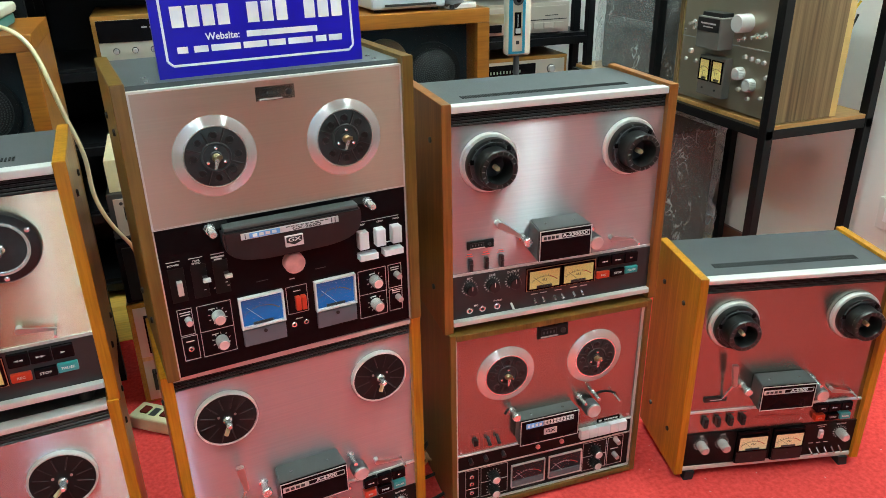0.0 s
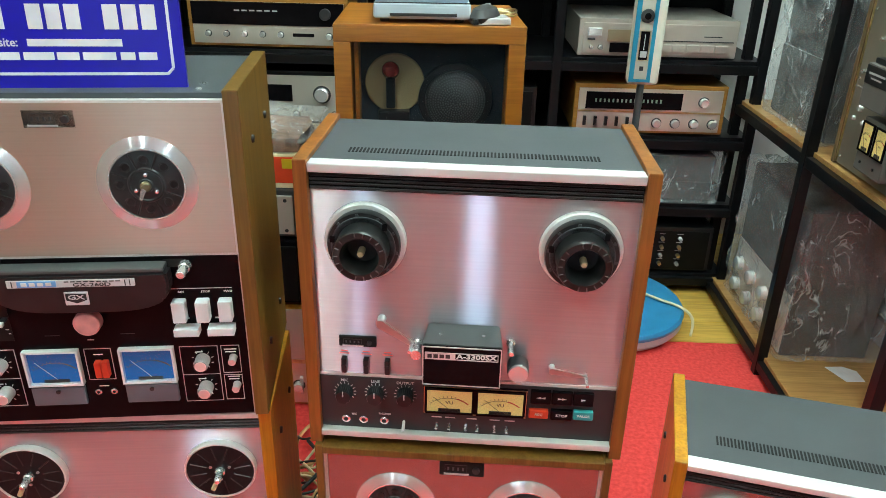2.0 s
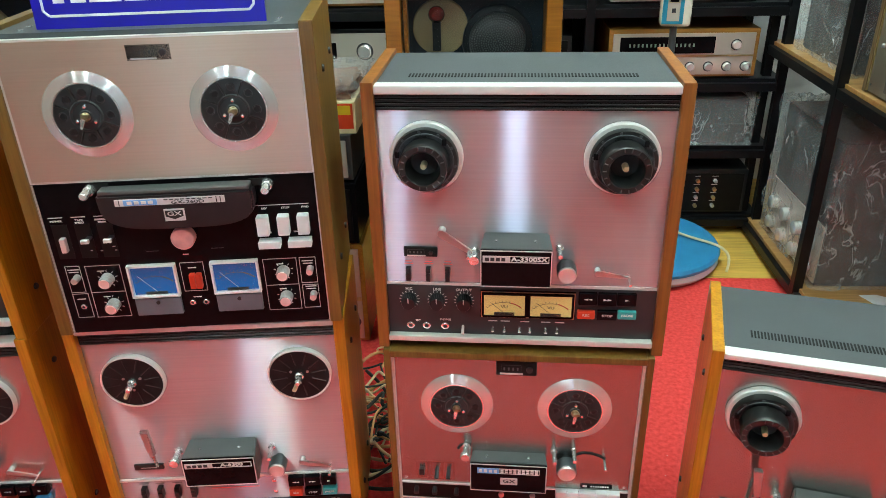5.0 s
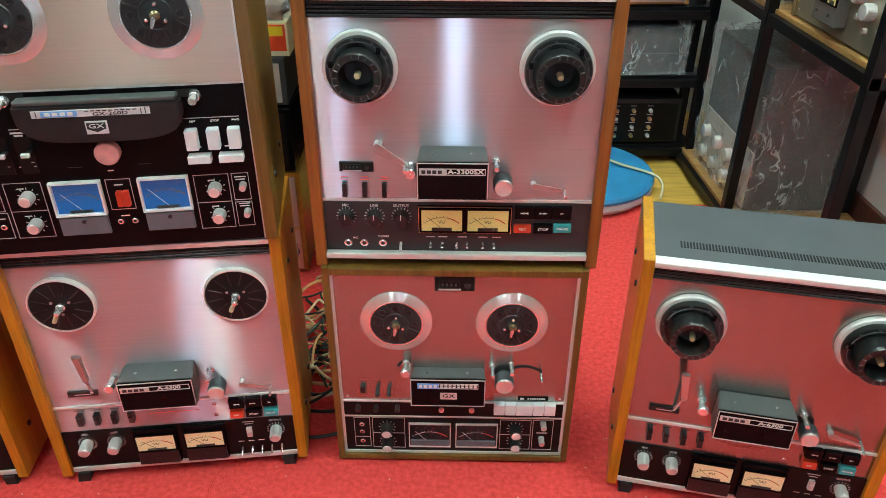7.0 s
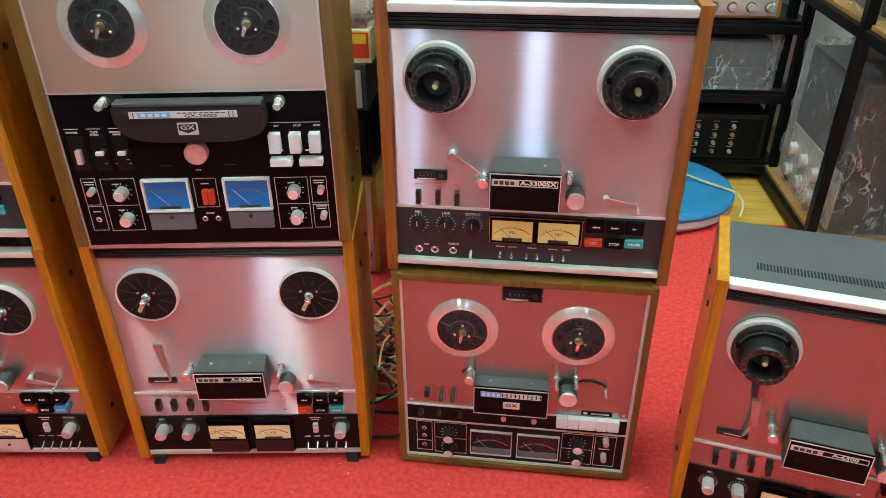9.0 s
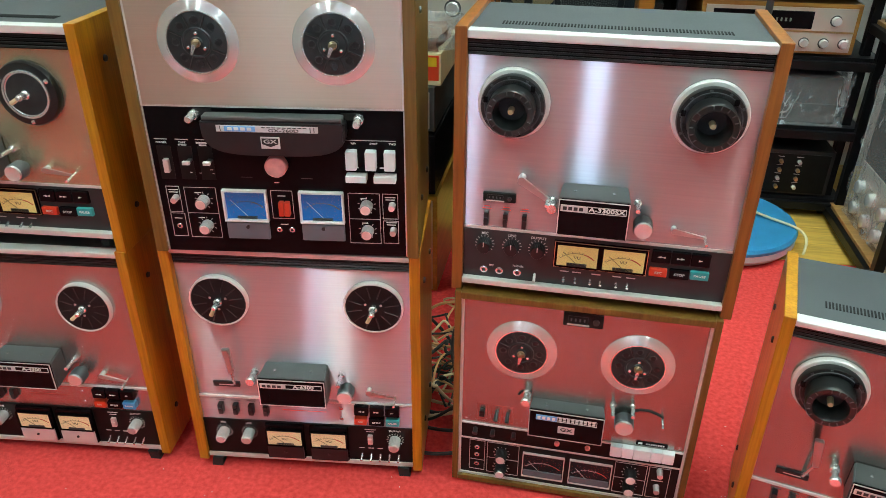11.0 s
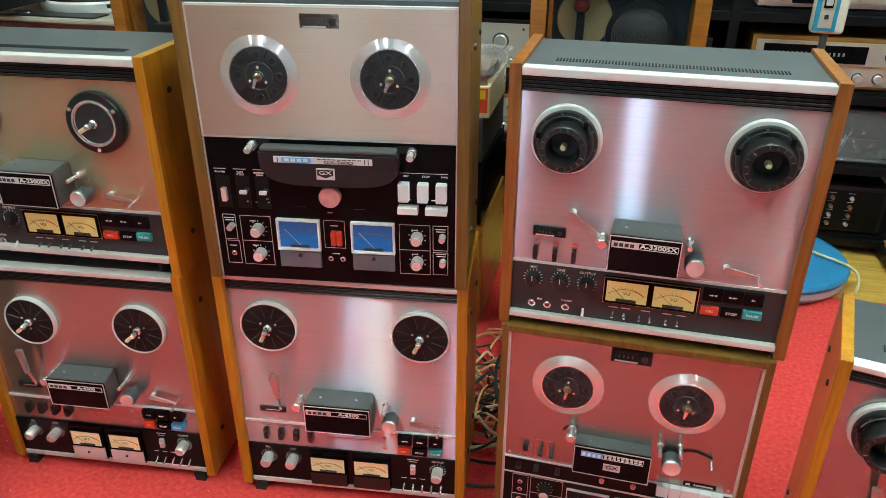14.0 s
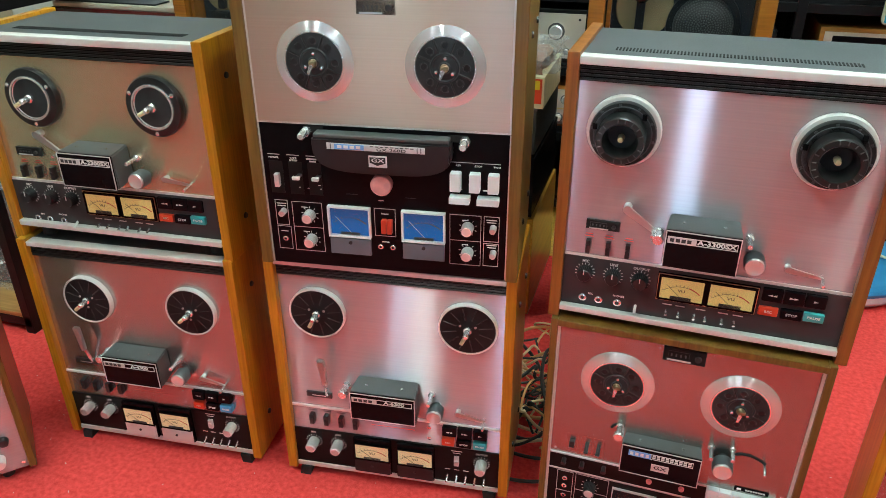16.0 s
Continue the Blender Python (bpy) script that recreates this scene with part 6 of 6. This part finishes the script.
paper.children[0].rotation_euler = (radians(-90), 0, 0)


def silver_deck(at):
    """Tall silver studio deck with striped walnut sides and a grey head block."""
    W, H = 0.385, 0.50
    r = thing("tape_deck", "champagne silver tape deck with striped walnut sides on rack", "tape deck", "reel-to-reel tape decks", at)
    part("side_panel", box(-0.015, 0, -0.006, 0.185, 0, H, 0.0015), WOOD_STRIPED, r)
    part("side_panel", box(W, W + 0.015, -0.006, 0.185, 0, H, 0.0015), WOOD_STRIPED, r)
    part("case", box(0, W, 0.005, 0.18, 0.004, H - 0.002), BLACK, r)
    part("front_plate", box(0.0, W, -0.001, 0.005, 0.004, H), CHAMPAGNE, r, "champagne aluminium front plate")
    part("rim", box(0, 0.003, -0.004, -0.001, 0.004, H), BRASS, r)
    part("fold_line", box(0.004, W - 0.004, -0.0022, -0.001, 0.172, 0.1745), SATIN, r)
    for x in (0.10, 0.285):
        reel_table_rim(r, x, 0.385, 0.052, -90)
    c = part("head_block", box(0.122, 0.215, -0.050, -0.001, 0.160, 0.243, 0.003), GREY_BLOCK, r, "grey head block")
    part("nameplate", box(0.125, 0.212, -0.0515, -0.0498, 0.205, 0.240, 0.001), BLACK_PLASTIC, c)
    bars([(0.168, 0.226, 0.06, 0.004), (0.168, 0.217, 0.04, 0.003)], -0.0515, SILVER_PRINT, c)
    part("cap", box(0.13, 0.208, -0.042, -0.004, 0.2432, 0.254, 0.002), BLACK_PLASTIC, c)
    part("pinch_roller", lathe([(0.024, -0.001), (0.024, -0.035), (0.021, -0.040), (0, -0.040)], 0.262, 0.235, 32), SATIN, r, smooth=True)
    for x, z in ((0.05, 0.215), (0.07, 0.205), (0.30, 0.207), (0.33, 0.212), (0.255, 0.195), (0.09, 0.285)):
        toggle(r, x, z, 0.020, 0.2, CHROME, 0.0035)
    m = part("meter_block", box(0.122, 0.226, -0.028, -0.001, 0.030, 0.138, 0.003), GREY_BLOCK, r, "grey twin meter block")
    for x0 in (0.126, 0.178):
        meter(m, x0, x0 + 0.044, 0.070, 0.130, METER_CREAM, BLACK_GLOSS, CHARCOAL, 0.003, True, True, 0.14, 0.004, base=-0.0278)
        part("screw", lathe([(0.003, -0.030), (0.003, -0.032), (0, -0.032)], x0 + 0.022, 0.050, 12), BLACK_PLASTIC, m)
    for x, z, rr in ((0.260, 0.105, 0.017), (0.305, 0.082, 0.017), (0.355, 0.110, 0.006), (0.27, 0.15, 0.006), (0.295, 0.148, 0.006), (0.318, 0.146, 0.006), (0.340, 0.145, 0.006), (0.262, 0.064, 0.006), (0.30, 0.045, 0.006), (0.05, 0.135, 0.007), (0.075, 0.11, 0.006), (0.345, 0.055, 0.005), (0.03, 0.11, 0.005)):
        knob(r, x, z, rr, rr * 1.2, SATIN, -0.001, flute=rr > 0.01)
    for x in (0.012, W - 0.012):
        for z in (0.02, 0.19, 0.33):
            screw(r, x, z, 0.0035)
    return r


CHAMPAGNE = material("champagne_plate", (0.36, 0.32, 0.25), 0.34, 0.7, 0.05, 4)
GREY_BLOCK = material("grey_block", (0.16, 0.15, 0.135), 0.45, 0.2, 0.06, 20)
silver_deck(R_AT @ pose(0.606, 0.032, 0.622))

card = thing("folded_card", "folded tan corrugated card leaning behind the deck", "cardboard", at=R_AT @ pose(1.0, 0.185, 0.622))
part("sheet", box(-0.012, 0.004, 0, 0.055, 0, 0.42, 0.001), CARD_TAN, card)
for k in range(9):
    part("crease", box(0.0042, 0.0058, 0.004 + 0.001 * (k % 2), 0.051, 0.03 + k * 0.043, 0.034 + k * 0.043, 0.0005), CARD_TAN, card)
bundle = thing("cable_bundle", "bundle of grey and yellow cables on the rack shelf", "cables", at=R_AT @ pose(0.90, 0.28, 0.622))
for k in range(9):
    rnd = random.Random(k)
    pts = [(rnd.uniform(-0.03, 0.05), rnd.uniform(-0.05, 0.04), 0.01 + 0.30 * abs(math.sin(i * 0.9 + k))) for i in range(9)]
    cable("cable", pts, 0.003, (CABLE_BLACK, SATIN_TRIM, YELLOW)[k % 3], bundle)

plate = tagged(part("wall_switch", box(1.790, 1.80, 1.30, 1.40, 0.31, 0.40, 0.003), WHITE_PAINT), "white plastic wall socket on the painted wall", "socket")
part("rocker", box(1.786, 1.79, 1.325, 1.375, 0.335, 0.375, 0.002), SIGN_WHITE, plate)

# ---- the stack behind the two-tone deck ----
WOOD_AMBER = wood("amber_side", (0.50, 0.27, 0.04), (0.36, 0.18, 0.02), 0.3, "y")
receiver(pose(-0.175, 1.745, 0.0), 0.440, 0.285, 0.36, "large amber-sided receiver on the carpet behind the decks", "tuner", WOOD_AMBER)
receiver(pose(-0.170, 1.740, 0.286), 0.430, 0.160, 0.35, "black hi-fi unit stacked on a receiver", "dark", BLACK_GLOSS)
receiver(pose(-0.168, 1.750, 0.447), 0.425, 0.115, 0.33, "silver hi-fi unit stacked on a black one", "silver", DARK_CASE)
carton = thing("beige_carton", "beige box with a red label on top of the stack", "box", at=pose(-0.160, 1.76, 0.563))
part("box", box(0, 0.43, 0, 0.25, 0, 0.075, 0.002), CREAM, carton)
part("red_label", box(0.360, 0.425, -0.001, 0.0, 0.012, 0.070), RED_BUTTON, carton, "red and yellow label")
part("yellow_label", box(0.385, 0.420, -0.0018, -0.001, 0.045, 0.066), YELLOW, carton)
BROWN_SLEEVE = material("brown_sleeve", (0.22, 0.12, 0.08), 0.6, 0, 0.4, 60)
heap = thing("bagged_parts", "heap of small parts in crumpled clear bags", "bag", at=pose(-0.05, 1.78, 0.639))
part("contents", crumpled(0.30, 0.18, 0.030, 5.0, 0.012, 7), BROWN_SLEEVE, heap, "jumbled brown sleeves", True)
bag = part("plastic_bag", crumpled(0.32, 0.20, 0.05, 9.0, 0.02, 9), FILM, heap, "clear crumpled bag", True)

# ---- floor clutter ----
strip = thing("power_strip", "cream plastic power strip with red rocker switches", "power strip", at=pose(-0.215, 1.66, 0.0, 0, 0, -38))
part("body", box(0, 0.26, 0, 0.062, 0, 0.036, 0.006, 3), CREAM, strip)
for k in range(4):
    x = 0.022 + 0.056 * k
    part("rocker", box(x, x + 0.020, 0.018, 0.044, 0.0362, 0.041, 0.002), MAROON, strip, "dark red rocker")
    part("outlet", box(x + 0.026, x + 0.044, 0.016, 0.046, 0.0355, 0.0368, 0.001), CHARCOAL, strip)

lead = thing("hanging_cable", "cream mains cable hanging from speaker to floor", "cable")
cable("cord", [(-0.30, 1.62, 0.955), (-0.255, 1.58, 0.955), (-0.215, 1.545, 0.93), (-0.20, 1.54, 0.86), (-0.185, 1.54, 0.78), (-0.165, 1.56, 0.70), (-0.178, 1.58, 0.62), (-0.150, 1.62, 0.52), (-0.115, 1.66, 0.46), (-0.125, 1.69, 0.36), (-0.118, 1.70, 0.30), (-0.06, 1.71, 0.20), (-0.04, 1.70, 0.05), (-0.10, 1.69, 0.02)], 0.0042, CREAM, lead)
part("plug", lathe([(0, 0), (0.018, 0.004), (0.021, 0.02), (0.016, 0.036), (0, 0.04)], -0.315, 0.0, 20, "z", 1.615), SIGN_WHITE, lead, smooth=True)
lead.children[-1].location.z = 0.937

rnd = random.Random(4)
for k in range(22):
    mat = (CABLE_BLACK, CABLE_CREAM, CABLE_BLACK, CABLE_ORANGE)[k % 4]
    word = {CABLE_BLACK: "black", CABLE_CREAM: "cream", CABLE_ORANGE: "orange"}[mat]
    cx, cy = rnd.uniform(0.28, 0.40), rnd.uniform(1.30, 1.66)
    a0, rad = rnd.uniform(0, 6.28), rnd.uniform(0.03, 0.10)
    pts = []
    for i in range(10):
        a = a0 + i * rnd.uniform(0.35, 0.75)
        pts.append((cx + rad * math.cos(a) * rnd.uniform(0.6, 1.3), cy + rad * 1.3 * math.sin(a), 0.006 + 0.006 * (k % 5) + rnd.uniform(0, 0.05) * (1 if 2 < i < 8 else 0)))
    c = thing("loose_cable", word + " cable tangled on the carpet between the decks", "cable", "tangled cables")
    cable("cord", pts, rnd.choice((0.0026, 0.0032, 0.004)), mat, c)
for k, (y, mat, word) in enumerate(((1.14, CABLE_BLACK, "black"), (1.20, CABLE_BLACK, "black"), (1.27, CABLE_CREAM, "cream"), (1.33, CABLE_ORANGE, "orange"), (1.38, CABLE_BLACK, "black"))):
    c = thing("loose_cable", word + " cable running across the carpet behind the decks", "cable", "tangled cables")
    cable("cord", [(0.10, y + 0.09, 0.006), (0.22, y + 0.05, 0.008), (0.32, y + 0.02 * (k % 3), 0.012), (0.40, y, 0.02), (0.48, y + 0.05, 0.012), (0.60, y + 0.12, 0.006)], 0.0036, mat, c)

disc = thing("round_stool_top", "round blue plastic stool top lying on laminate", "stool top", at=pose(1.055, 2.238, 0.001, 0, 0, 0) @ Matrix.Diagonal((0.94, 0.94, 1, 1)))
part("underside", lathe([(0.19, 0), (0.225, 0.006), (0.238, 0.022), (0.236, 0.040)], 0, 0, 64, "z"), PALE_GREY, disc, "pale grey rim", True)
part("blue_top", lathe([(0.238, 0.0402), (0.240, 0.050), (0.233, 0.059), (0.215, 0.062), (0.208, 0.0605), (0, 0.0605)], 0, 0, 64, "z"), DISC_BLUE, disc, "blue dished top", True)
lash = thing("cream_cord", "cream cord coiled over the blue disc", "cable")
cable("cord", [(1.05, 2.28, 0.075), (1.12, 2.30, 0.08), (1.17, 2.25, 0.07), (1.25, 2.20, 0.07), (1.285, 2.16, 0.066), (1.29, 2.13, 0.05), (1.27, 2.09, 0.03)], 0.0042, CREAM, lash)
for k in range(4):
    cable("coil", [(1.09 + 0.05 * math.cos(a), 2.33 + 0.05 * math.sin(a), 0.068 + 0.008 * k) for a in [i * math.pi / 5 for i in range(11)]], 0.0042, CREAM, lash)

lint = bmesh.new()
for k in range(220):
    x, y = rnd.uniform(-1.0, 1.5), rnd.uniform(0.5, 1.4)
    a = rnd.uniform(0, 6.28)
    l = rnd.uniform(0.001, 0.004)
    rod((x, y, 0.0012), (x + l * math.cos(a), y + l * math.sin(a), 0.0022), 0.0005, 4, lint)
tagged(part("carpet_lint", lint, WHITE_PRINT), "specks of pale lint on the red carpet", "lint", kind="stuff")

# ---- beside the left stack ----
def plain_deck(at):
    r = thing("tape_deck", "tape deck with bare pink-tinted plate and olive cheeks", "tape deck", "reel-to-reel tape decks", at)
    W, H, f = 0.39, 0.42, 0.02
    part("side_panel", box(-0.013, 0, -0.008, 0.2, f, f + H, 0.0015), WOOD_OLIVE, r)
    part("side_panel", box(W, W + 0.013, -0.008, 0.2, f, f + H, 0.0015), WOOD_OLIVE, r)
    part("case", box(0, W, 0.005, 0.195, f + 0.002, f + H - 0.002), GREY_TOP, r)
    part("front_plate", box(0, W, -0.001, 0.005, f, f + H), BRUSHED, r, "brushed aluminium front plate")
    for x in (0.09, 0.30):
        reel_table_rim(r, x, f + 0.31, 0.05, -100)
    head_cover(r, 0.14, 0.25, f + 0.15, f + 0.21, 0.044, "", 0.003)
    for x in (0.335, 0.362):
        knob(r, x, f + 0.075, 0.009, 0.012, BLACK_PLASTIC, -0.001, flute=False)
    for x in (0.05, 0.10, 0.15, 0.30, 0.345):
        knob(r, x, f + 0.035, 0.011, 0.022, SATIN, -0.001)
    for x, z in ((W - 0.008, 0.012), (W - 0.008, 0.21), (W - 0.008, 0.39), (0.008, 0.012), (0.008, 0.39)):
        screw(r, x, f + z, 0.004)
    for x in (0.04, W - 0.04):
        for y in (0.02, 0.17):
            part("foot", lathe([(0.011, 0), (0.012, f + 0.002)], x, 0, 16, "z", y), RUBBER, r)
    return r


plain_deck(pose(-0.559 - 0.403 * math.cos(radians(47)), 0.912 - 0.403 * math.sin(radians(47)), 0, 0, 0, 47))
L_AT = pose(-0.93, 1.30, 0, 0, 0, 90)
rack("steel_rack", L_AT, 0.95, 0.36, (0.0, 0.924), (0.045, 0.80), 1.5, "black steel rack with wooden planks and wrapped gear", WOOD_SHELF)
wrapped_unit(L_AT @ pose(0.10, 0.06, 0.055), 0.42, 0.24, 0.30, "speaker bundled in clear plastic film on a plank", 21.0, 0, CHARCOAL, 0.012)
wrapped_unit(L_AT @ pose(0.52, 0.06, 0.81), 0.30, 0.24, 0.32, "round-faced speaker in clear plastic on the rack", 23.0, 0, DARK_CASE, 0.010)
